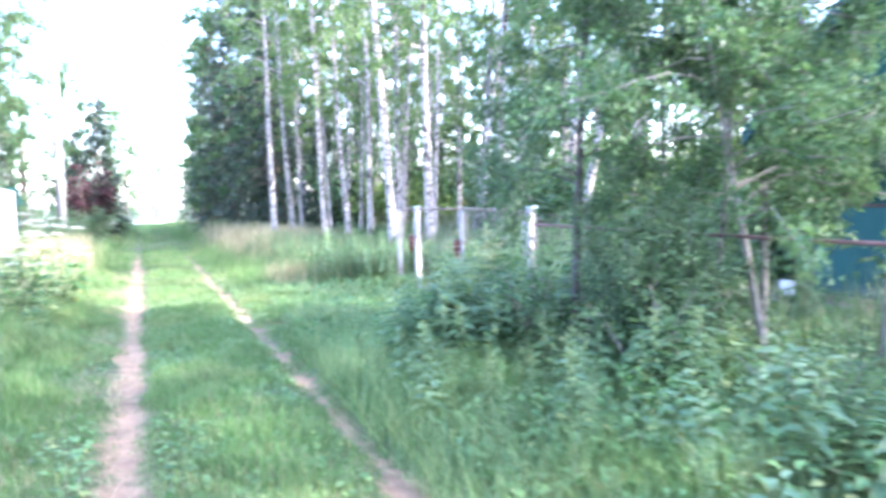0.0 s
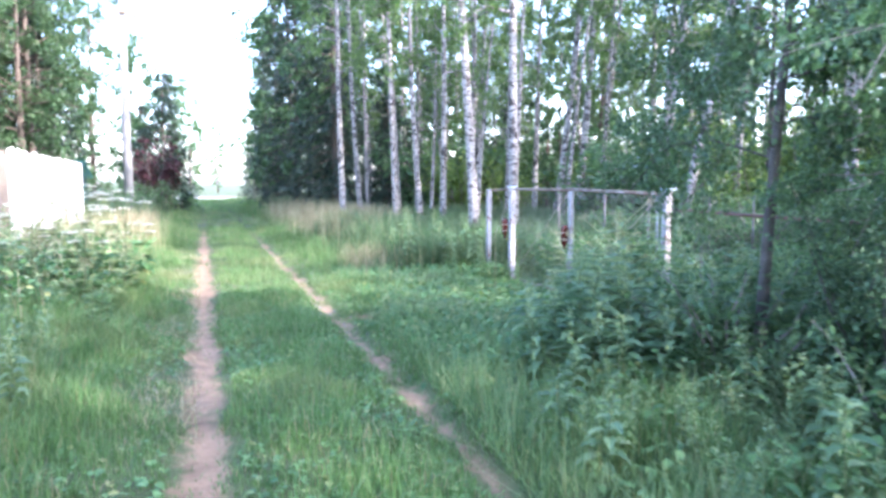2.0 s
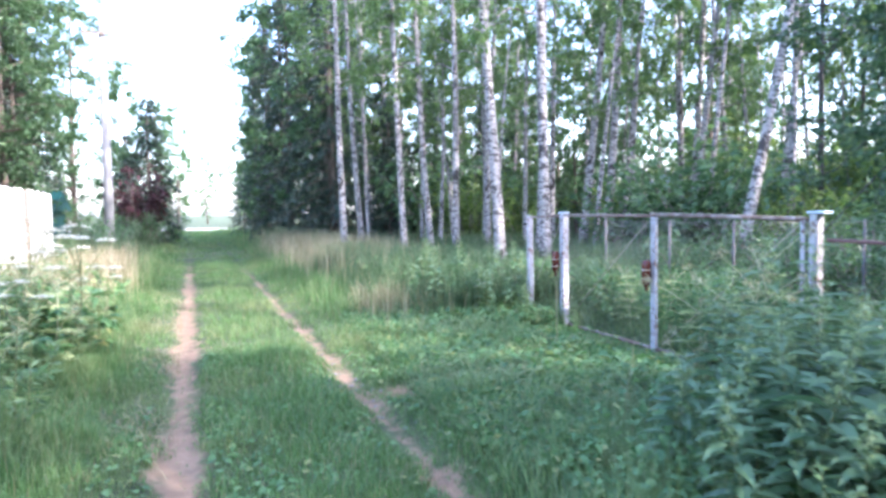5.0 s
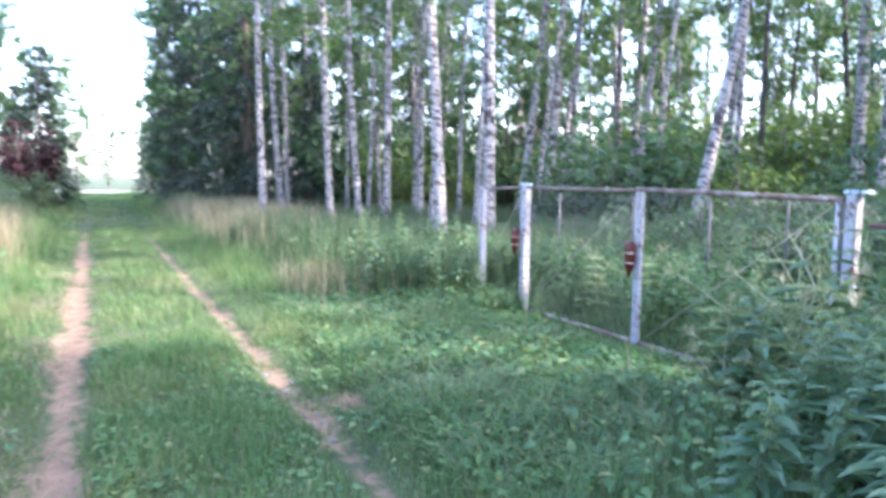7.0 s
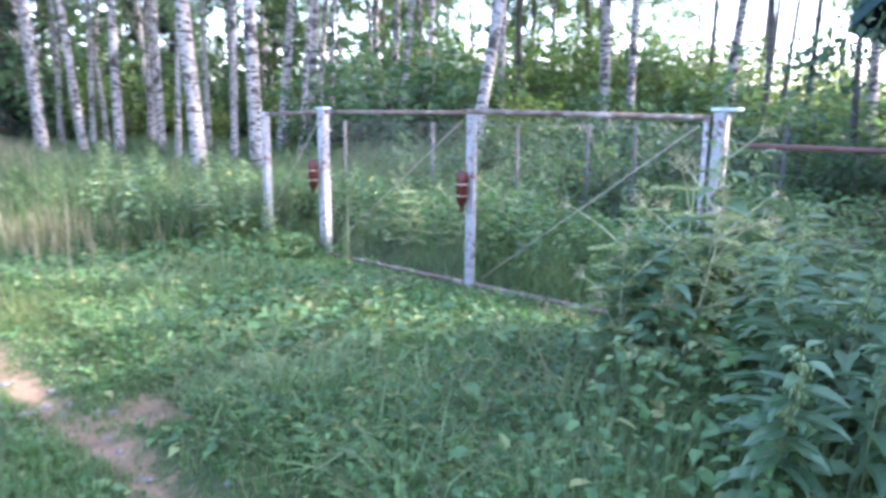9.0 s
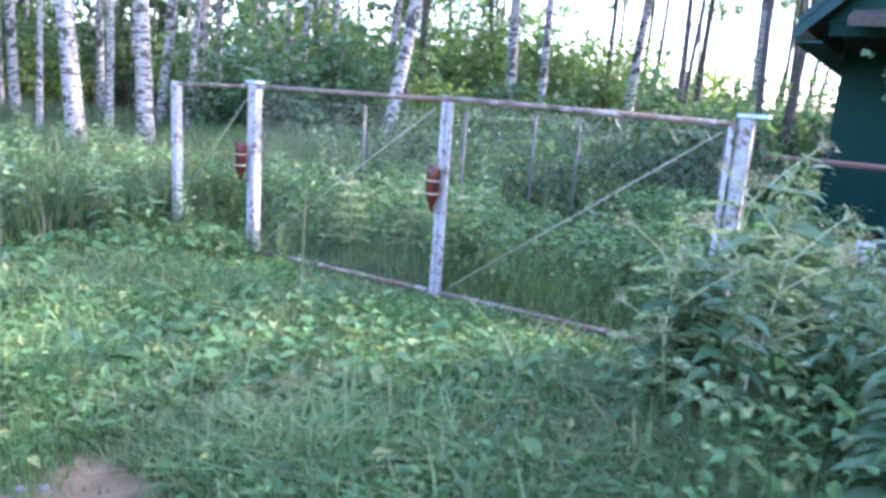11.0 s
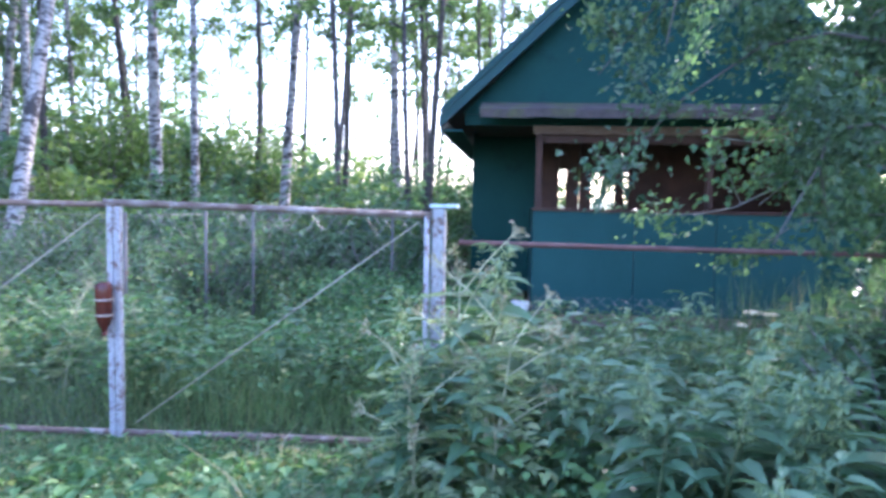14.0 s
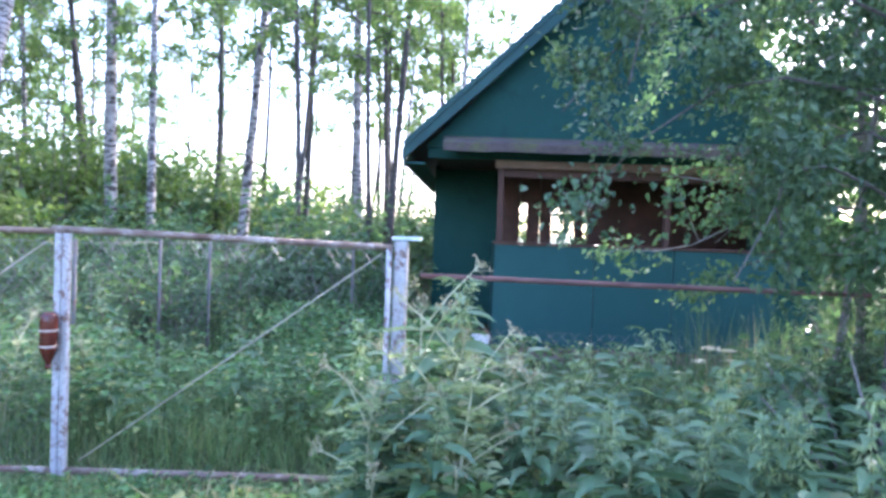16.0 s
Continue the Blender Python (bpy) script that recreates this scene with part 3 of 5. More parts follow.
    while len(spots) < 30:
        d, a = r.uniform(15, 34), radians(r.uniform(1, 38))
        x, y = 0.5 + d * math.cos(a), 6.1 + d * math.sin(a)
        if x < 15.8 and y < 7.2 or any((x - q[0]) ** 2 + (y - q[1]) ** 2 < 1.2 for q in spots):
            continue
        spots.append((x, y, r.uniform(0.75, 1.2), r.uniform(0, 360), r.uniform(-4, 4), r.uniform(-4, 4)))
    spread_out(thin, spots)

    conifer = [spruce(17, 2.6, 7000), spruce(8.0, 2.1, 3600)]
    spread_out(conifer[:1], [(4.3, 32, 1.0, 0, 0, 0), (3.3, 41, 1.0, 50, 0, 0), (2.6, 51, 1.0, 90, 0, 0), (2.2, 64, 1.0, 20, 0, 0), (5.8, 46, 1.1, 70, 0, 0), (-8.8, 36.5, 0.95, 30, 0, 0), (-11.2, 34.5, 1.05, 130, 0, 0), (-10.2, 41, 1.1, 220, 0, 0), (-13.5, 31, 1.0, 10, 0, 0)])
    spread_out(conifer[1:], [(-3.9, 41.5, 1.0, 0, 0, 0), (-6.4, 52, 0.9, 40, 0, 0), (6.3, 29.6, 0.8, 60, 0, 0), (8.4, 31.5, 0.95, 10, 0, 0), (10.4, 29.8, 0.8, 110, 0, 0), (4.9, 34.0, 1.0, 200, 0, 0), (12.6, 31.5, 0.9, 250, 0, 0), (7.6, 36.5, 1.1, 300, 0, 0)])

    under = [shrub("understory_bush", "dense green bush under the birches", "bushes of the grove", 2.6, 1.5, 18, 1800, 0.19, M_BUSHLEAF, 0.1) for i in range(2)] + [shrub("understory_bush", "sunlit yellow-green bush behind the birches", "bushes of the grove", 3.0, 1.7, 18, 1700, 0.20, M_SUNLITLEAF, 0.1)]
    spots = [(17, 18, 1.5, 0, 0, 0), (19, 17, 1.6, 70, 0, 0), (15.5, 19.5, 1.5, 150, 0, 0), (21, 16, 1.5, 220, 0, 0), (13.8, 21, 1.4, 300, 0, 0)]
    while len(spots) < 72:
        x, y = r.uniform(7.5, 36), r.uniform(4, 42)
        if (y < 13.5 and x < 15.5) or (x < 9 and y < 24) or (x > 20 and y < 22 and r.random() < 0.3):
            continue
        spots.append((x, y, r.uniform(0.75, 1.35) * (1.25 if y > 26 else 1.0), r.uniform(0, 360), 0, 0))
    spots += [(r.uniform(9.6, 15.2), r.uniform(8.4, 15.5), r.uniform(0.5, 0.85), r.uniform(0, 360), 0, 0) for i in range(18)]
    spread_out(under, spots)

    # bushes whose leaf colour itself carries the sunlight
    sunny = [shrub("understory_bush", "tall sunlit yellow-green bush behind the plot", "bushes of the grove", 4.2, 1.7, 18, 2600, 0.19, M_SUNLITLEAF, 0.1)]
    spread_out(sunny, [(15.9, 13.6, 0.85, 0, 0, 0), (17.2, 12.0, 0.8, 80, 0, 0), (15.0, 15.2, 0.95, 160, 0, 0), (19.5, 13.2, 0.95, 230, 0, 0), (17.6, 15.6, 1.05, 300, 0, 0), (21.5, 10.8, 0.8, 30, 0, 0), (13.4, 17.6, 0.95, 110, 0, 0), (22.5, 14.6, 1.1, 200, 0, 0), (12.6, -3.6, 0.7, 40, 0, 0), (15.0, -4.6, 0.8, 140, 0, 0), (17.5, -5.4, 0.9, 240, 0, 0), (10.6, -4.4, 0.6, 10, 0, 0), (20.5, -4.2, 0.9, 310, 0, 0)])

    # the trees at the fence whose boughs hang over the verge and before the cabin
    ob = tree("bird_cherry_tree", "broad-leaved tree with dark trunk hanging over the verge", "", 6.9, 0.048, 0.25, 1.5, 52000, 0.043, M_DARKBARK, M_CHERRYLEAF, 0.62, 50, 0.8, 0.10, 0.36, limb=0.16)
    later.append((ob, pose(3.9, 4.1, 0.0)))
    shoots = [shrub("bird_cherry_bush", "dense dark green bird cherry bush at the fence", "bird cherry bushes at the fence", 2.9, 1.0, 14, 13000, 0.050, M_CHERRYLEAF, 0.12, 0.36, M_DARKBARK, 0.6)]
    spread_out(shoots, [(4.1, 3.2, 0.75, 0, 0, 0), (4.5, 3.6, 0.55, 100, 0, 0)])
    young = [tree("young_bird_cherry", "slender leafy sapling with grey stem by the fence", "saplings by the fence", 5.0 + 0.6 * i, 0.036, 0.24, 1.25, 12000, 0.055, M_GREYBARK, M_BUSHLEAF, 0.5, 28, 0.8, 0.10, 0.36, 7, 0.2) for i in range(2)]
    spread_out(young, [(5.2, 3.7, 1.0, 0, -4, 2), (5.45, 3.35, 1.05, 120, 3, -3), (4.9, 2.7, 1.05, 200, -3, -4), (6.1, 2.6, 1.1, 300, 4, 0)])
    # shrub added to carry the lens flare's purple tinge by the spruce
    red = shrub("flare_tinted_shrub", "dark added shrub with a lens flare's purple in its leaves", "", 4.4, 1.3, 16, 1500, 0.26, M_FLAREPURPLE, 0.2)
    later.append((red, pose(-4.2, 39.2, 0)))
    side = [shrub("roadside_shrub", "low leafy dark green shrub on the verge", "verge shrubs", 1.25, 0.75, 16, 1500, 0.085, M_BUSHLEAF, 0.1) for i in range(3)]
    spots = [(3.9, 1.4, 0.62), (3.9, 2.9, 0.9), (3.6, 4.1, 0.95), (4.2, 0.2, 0.65), (5.2, 3.8, 0.8), (5.9, 0.6, 1.0), (4.9, 3.3, 0.8), (5.6, -0.3, 1.5), (6.7, 2.4, 1.1), (3.3, -1.2, 1.0),
             (8.0, 10.3, 1.0), (8.6, 9.6, 1.1), (9.3, 9.1, 1.1), (9.0, 11.0, 1.2), (9.9, 10.2, 1.3), (10.3, 8.8, 1.2), (8.3, 11.7, 1.2), (7.4, 12.0, 1.0), (9.6, 7.9, 1.0), (10.6, 7.4, 1.2), (-2.4, 11.4, 0.7), (-2.2, 11.9, 0.6), (-3.6, 6.6, 1.0), (-2.4, 9.5, 0.7), (-3.9, 4.2, 1.2), (-4.8, 8.4, 1.2), (-3.4, 2.2, 1.0), (-2.9, 16, 0.7), (-3.4, 20.5, 0.8), (-3.6, 27, 1.2), (-4.3, 33, 1.4), (-3.7, 38, 1.5), (-5.8, 37, 1.6), (-3.3, 48, 1.5), (-7.0, 27, 1.8)]
    spread_out(side, [(x, y, s, r.uniform(0, 360), 0, 0) for x, y, s in spots])


plant_trees()


# ---- the lane's fence and gate ----
def bar(name, a, b, rad, mat, parent, label="", sides=8, sag=0.0, n=2):
    s = np.linspace(0, 1, n)[:, None]
    p = np.array(a) + (np.array(b) - np.array(a)) * s
    p[:, 2] -= sag * 4 * (s * (1 - s))[:, 0]
    return part(name, tube(Bag(), p, rad, sides), mat, parent, label, True)


def post(name, label, x, y, top, w, mat, cap=None):
    ob = hold(name, x, y, 0)
    tagged(ob, label, "fence post", "white gate posts")
    part("shaft", box(Bag(), -w / 2, w / 2, -w / 2, w / 2, -0.1, top, 0.012), mat, ob)
    if cap:
        part("cap", box(Bag(), -w * 0.6, w * 0.6, -cap, w * 0.65, top, top + 0.022, 0.005), M_CAP, ob, "pale blue painted cap plate")
    return ob


def netting(a, b, z0, z1, mat, cell=0.06):
    """Diamond wire mesh between two places: two families of slanting thin wires."""
    bag = Bag()
    a, b = np.array(a, float), np.array(b, float)
    length, h = np.linalg.norm(b - a), z1 - z0
    d = (b - a) / length
    side = np.array([-d[1], d[0]])
    w = 0.0009
    for k in np.arange(-h, length, cell):
        for flip in (False, True):
            s0, s1 = max(0, k), min(length, k + h)
            if s1 - s0 < 0.02:
                continue
            u0, u1 = s0 - k, s1 - k
            if flip:
                u0, u1 = h - u0, h - u1
            p0, p1 = a + d * s0, a + d * s1
            q = np.array([[p0[0], p0[1], z0 + u0], [p1[0], p1[1], z0 + u1]])
            tube(bag, q, w, 3, False)
    return bag


def build_gate():
    post("gate_post", "white-painted rusty metal gate post with blue cap", 4.70, 6.52, 1.52, 0.085, M_WHITEPAINT, 0.12)
    post("gate_post", "white-painted thick gate post with brown bottle", 4.45, 10.48, 1.53, 0.095, M_WHITEPAINT, 0.06)
    post("gate_post", "white-painted fence post beside the gate", 4.43, 11.55, 1.50, 0.08, M_WHITEPAINT)
    ob = hold("metal_gate", 4.54, 8.53, 0)
    tagged(ob, "double-leaf pipe gate, white stiles and rusty rails", "gate")

    def q(x, y, z):
        return (x - 4.54, y - 8.53, z)
    for dy in (-0.0235, 0.0235):
        bag = box(Bag(), -0.021, 0.021, dy - 0.0215, dy + 0.0215, 0.03, 1.49, 0.006)
        part("stile", bag, M_WHITEPAINT, ob, "white paint flaking off the steel stile")
    bar("top_rail", q(4.66, 6.57, 1.475), q(4.54, 8.60, 1.515), 0.021, M_RUST, ob)
    bar("top_rail", q(4.54, 8.52, 1.500), q(4.45, 10.44, 1.505), 0.019, M_RUST, ob)
    bar("bottom_rail", q(4.64, 6.62, 0.06), q(4.54, 8.50, 0.06), 0.023, M_RUST, ob)
    bar("bottom_rail", q(4.54, 8.56, 0.06), q(4.46, 10.36, 0.055), 0.021, M_RUST, ob)
    bar("hinge_stile", q(4.63, 6.585, 0.03), q(4.63, 6.585, 1.47), 0.018, M_WHITEPAINT, ob)
    bar("brace_rod", q(4.65, 6.64, 1.43), q(4.56, 8.42, 0.12), 0.0048, M_ROPE, ob, "pale thin diagonal rod", 6)
    bar("brace_rod", q(4.52, 8.62, 1.44), q(4.46, 10.30, 0.20), 0.0048, M_ROPE, ob, "pale thin diagonal rod", 6)
    # the torn netting that is left along the top rails
    bag = Bag()
    for y in np.arange(6.7, 8.45, 0.055):
        l = rng.uniform(0.05, 0.13)
        x = 4.655 - (y - 6.6) * 0.057
        z = 1.475 + (y - 6.57) * 0.0197 - 0.015
        tube(bag, [q(x, y, z), q(x + rng.normal(0, 0.008), y + rng.choice((-1, 1)) * l * 0.7, z - l)], 0.0030, 3, False)
    tagged(part("netting_remnant", bag, M_WIRE, ob), kind="stuff")
    part("netting", netting(q(4.53, 8.60, 0)[:2], q(4.46, 10.40, 0)[:2], 0.10, 1.46, M_WIRE, 0.075), M_WIRE, ob)
    rail = hold("fence_rail", 4.44, 11.0, 0)
    tagged(rail, "thin rusty rail between two white posts", "fence rail")
    bar("rail", (0.0, -0.48, 1.50), (-0.01, 0.55, 1.475), 0.016, M_RUST, rail)
    bar("brace_rod", (0.0, -0.45, 1.42), (-0.01, 0.45, 0.45), 0.0048, M_ROPE, rail)
    for y in (8.56, 10.53):
        b = hold("plastic_bottle", 4.462 if y < 9 else 4.345, y, 0.71)
        tagged(b, "brown plastic bottle wired upside down to the post", "bottle", "bottles on the gate")
        z = np.array([0, 0.02, 0.05, 0.09, 0.13, 0.17, 0.20, 0.27, 0.30, 0.315, 0.318])
        r = np.array([0.016, 0.018, 0.034, 0.049, 0.052, 0.050, 0.052, 0.052, 0.048, 0.034, 0.004])
        part("body", tube(Bag(), np.stack([0 * z, 0 * z, z], 1), r, 16), M_BOTTLE, b, "", True)
        part("neck_cap", tube(Bag(), [(0, 0, -0.018), (0, 0, 0.004)], 0.017, 12), M_BOTTLE, b, "", True)
        for zz in (0.11, 0.205):
            part("wire_band", tube(Bag(), [(0, 0, zz), (0, 0, zz + 0.010)], 0.0545, 16), M_LABEL, b, "pale binding wire", True)


def build_fences():
    f = hold("side_fence", 4.66, 4.3, 0)
    tagged(f, "wire-mesh fence with red-brown pipe rail", "fence")
    bar("rail", (0.04, 2.1, 1.31), (0.0, -5.6, 1.30), 0.016, M_REDRAIL, f, sag=0.01, n=12)
    for y in (-3.8, -5.6):
        bar("fence_post", (0.03, y, -0.1), (0.03, y, 1.33), 0.022, M_REDRAIL, f)
    part("netting", netting((0.03, 1.95), (0.0, -5.6), 0.12, 1.0, M_WIRE, 0.075), M_WIRE, f)
    f = hold("back_fence", 6.4, 9.5, 0)
    tagged(f, "old wire-mesh fence on thin grey pipe posts", "fence")
    spots = [(-0.15, 3.0), (-0.05, 1.35), (0.0, 0.04), (0.85, -0.33), (1.45, -0.60), (2.35, -2.0)]
    for x, y in spots:
        bar("fence_post", (x, y, -0.1), (x, y, 1.40), 0.017, M_OLDPIPE, f)
    for p, q in zip(spots, spots[1:]):
        part("netting", netting(p, q, 0.25, 1.36, M_WIRE, 0.07), M_WIRE, f)
        bar("wire", (*p, 1.37), (*q, 1.37), 0.003, M_WIRE, f, sides=4)


build_gate()
build_fences()


# ---- the teal cabin ----
def build_cabin():
    h = hold("cabin", 8.9, 4.3, 0)
    tagged(h, "teal-painted wooden cabin with open porch and gable roof", "house")

    def q(*c):
        return (c[0] - 8.9, c[1] - 8.9, c[2] - 4.3, c[3] - 4.3, c[4], c[5])
    X0, X1, X2, YL, YR = 8.9, 11.0, 14.6, 6.67, 1.93

    def wall(name, *c, mat=M_TEAL, bevel=0.004, parent=h, label=""):
        return part(name, box(Bag(), *q(*c), bevel), mat, parent, label)
    # porch front: two boards side by side, the corner board, the sill
    for y0, y1 in ((2.45, 3.66), (3.668, 4.60), (4.608, 5.81)):
        wall("porch_panel", X0, X0 + 0.03, y0, y1, 0.22, 1.45)
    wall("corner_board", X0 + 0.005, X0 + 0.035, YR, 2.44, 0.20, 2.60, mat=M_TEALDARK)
    wall("window_sill", X0 - 0.025, X0 + 0.07, 2.42, 5.83, 1.452, 1.485, mat=M_BROWN)
    for y in (5.76, 3.76, 2.46):
        wall("porch_post", X0 + 0.008, X0 + 0.075, y - 0.035, y + 0.035, 1.486, 2.46, mat=M_BROWN)
    wall("lintel_board", X0 - 0.018, X0 + 0.06, 2.35, 5.84, 2.37, 2.465, mat=M_TANWOOD)
    wall("inner_lintel", X0 + 0.078, X0 + 0.12, 2.35, 5.80, 2.27, 2.45, mat=M_BROWN)
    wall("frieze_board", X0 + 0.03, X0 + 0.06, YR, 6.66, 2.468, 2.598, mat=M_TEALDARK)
    # mossy canopy: a sloping slab with a ragged front edge
    bag = Bag()
    ys = np.linspace(1.75, 6.46, 40)
    jag = rng.normal(0, 0.012, 40)
    rows = [np.stack([X0 - 0.42 + jag - 8.9, ys - 4.3, 2.515 + 0.4 * jag], 1), np.stack([X0 - 0.42 + jag - 8.9, ys - 4.3, 2.615 + 0.4 * jag], 1), np.stack([0 * ys + X0 - 0.004 - 8.9, ys - 4.3, 0 * ys + 2.735], 1), np.stack([0 * ys + X0 - 0.004 - 8.9, ys - 4.3, 0 * ys + 2.68], 1)]
    k = np.arange(39)[:, None]
    f = [k + [a * 40, a * 40 + 1, b * 40 + 1] for a, b in ((0, 1), (1, 2), (2, 3), (3, 0))] + [k + [a * 40, b * 40 + 1, b * 40] for a, b in ((0, 1), (1, 2), (2, 3), (3, 0))]
    f += [np.array([[e, 40 + e, 80 + e], [e, 80 + e, 120 + e]]) for e in (0, 39)]
    bag.add(np.concatenate(rows), np.concatenate(f))
    part("canopy", bag, M_CANOPY, h, "moss-grown narrow canopy over the porch")
    # gable: boards cut to the slope, with thickness
    PK, EZ = 5.115, 2.60
    bag = Bag()
    tri = [(YL + 0.02, EZ), (YR - 0.02, EZ), (4.3, PK - 0.12)]
    v = [(x - 8.9, y - 4.3, z) for x in (X0 + 0.002, X0 + 0.04) for y, z in tri]
    bag.add(v, [(0, 1, 2), (3, 5, 4), (0, 3, 4), (0, 4, 1), (1, 4, 5), (1, 5, 2), (2, 5, 3), (2, 3, 0)])
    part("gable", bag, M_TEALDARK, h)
    rear = Bag()
    rear.add([(x + X2 - X0 - 0.05, y, z) for x, y, z in v], [(0, 1, 2), (3, 5, 4), (0, 3, 4), (0, 4, 1), (1, 4, 5), (1, 5, 2), (2, 5, 3), (2, 3, 0)])
    part("gable", rear, M_TEAL, h)
    # roof: two slabs with overhang, fascia boards
    for s, ye in ((1, 6.95), (-1, 1.65)):
        bag = Bag()
        n = (0, s * 0.68, 0.73)
        a = [(X0 - 0.28, 4.3, PK), (X0 - 0.28, ye, 2.615), (X2 + 0.3, ye, 2.615), (X2 + 0.3, 4.3, PK)]
        v = [(x - 8.9, y - 4.3, z) for x, y, z in a] + [(x - 8.9, y - 4.3 - n[1] * 0.05, z - n[2] * 0.07) for x, y, z in a]
        bag.add(v, [(0, 1, 2), (0, 2, 3), (4, 6, 5), (4, 7, 6), (0, 4, 5), (0, 5, 1), (1, 5, 6), (1, 6, 2), (2, 6, 7), (2, 7, 3)])
        part("roof_slope", bag, M_TEALROOF, h, "teal sheet roof slope")
        bag = Bag()
        e = [(4.3, PK - 0.07), (ye, 2.545), (ye, 2.40), (4.3, PK - 0.26)]
        v = [(x - 8.9, y - 4.3, z) for x in (X0 - 0.26, X0 - 0.235) for y, z in e]
        bag.add(v, [(0, 1, 2), (0, 2, 3), (4, 6, 5), (4, 7, 6), (0, 4, 5), (0, 5, 1), (1, 5, 6), (1, 6, 2), (2, 6, 7), (2, 7, 3), (3, 7, 4), (3, 4, 0)])
        part("verge_board", bag, M_TEALROOF, h)
        wall("eave_board", X0 - 0.23, X2 + 0.25, min(ye - s * 0.01, ye - s * 0.035), max(ye - s * 0.01, ye - s * 0.035), 2.36, 2.60, mat=M_TEALROOF)
        wall("soffit", X0 - 0.2, X2 + 0.2, min(ye - s * 0.04, (YL if s > 0 else YR) + s * 0.0), max(ye - s * 0.04, (YL if s > 0 else YR)), 2.37, 2.39, mat=M_TEAL)
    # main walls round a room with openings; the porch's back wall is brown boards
    # the recess's shade is partly in this wall's darker teal
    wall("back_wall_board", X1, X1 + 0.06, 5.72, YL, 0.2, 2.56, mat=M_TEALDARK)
    for y0, y1, z0, z1 in ((5.38, 5.71, 0.2, 2.5), (5.08, 5.37, 0.2, 1.20), (5.08, 5.37, 2.05, 2.5), (4.90, 5.07, 0.2, 2.5), (4.56, 4.89, 0.2, 1.25), (4.56, 4.89, 1.99, 2.5), (4.46, 4.55, 0.2, 2.5), (4.36, 4.45, 2.0, 2.5), (4.36, 4.45, 0.2, 1.35), (YR + 0.07, 4.35, 0.2, 2.5)):
        wall("back_wall_board", X1, X1 + 0.05, y0, y1, z0, z1, mat=M_BROWN)
    for y0, y1 in ((5.08, 5.37),):
        wall("door_panel", X1 + 0.03, X1 + 0.06, y0, y0 + 0.19, 1.2, 2.05, mat=M_BROWN)
    wall("side_wall", X1 + 0.07, X2, YL - 0.07, YL, 0.2, 2.58)
    wall("side_wall", X0 + 0.04, X2, YR, YR + 0.06, 0.2, 2.58)
    for y0, y1, z0, z1 in ((YR + 0.07, 3.2, 0.2, 2.5), (3.21, 5.4, 0.2, 0.9), (3.21, 5.4, 2.25, 2.5), (5.41, YL - 0.08, 0.2, 2.5)):
        wall("rear_wall", X2 - 0.06, X2, y0, y1, z0, z1, mat=M_BROWN)
    for y in (3.9, 4.65):
        wall("rear_window_bar", X2 - 0.05, X2 - 0.01, y - 0.03, y + 0.03, 0.905, 2.245, mat=M_BROWN)
    wall("porch_floor", X0 + 0.04, X2 - 0.07, YR + 0.07, 5.8, 0.16, 0.195, mat=M_OLDWOOD)
    wall("porch_ceiling", X0 + 0.13, X2 - 0.07, YR + 0.07, YL - 0.08, 2.52, 2.55, mat=M_BROWN)
    # low side rail of the porch
    wall("porch_side_panel", X0 + 0.04, X1 - 0.01, 5.77, 5.80, 0.22, 1.45)
    for x, y in ((9.0, 5.6), (9.0, 3.35), (9.0, 2.1), (11.1, 6.5), (14.4, 6.5), (14.4, 2.1), (11.1, 2.1)):
        wall("footing", x, x + 0.25, y - 0.13, y + 0.13, -0.15, 0.155, mat=M_CONCRETE, bevel=0.02, label="concrete footing block")
    wall("floor_beam", X0 + 0.06, X0 + 0.16, YR + 0.1, 5.75, 0.06, 0.155, mat=M_OLDWOOD)


build_cabin()


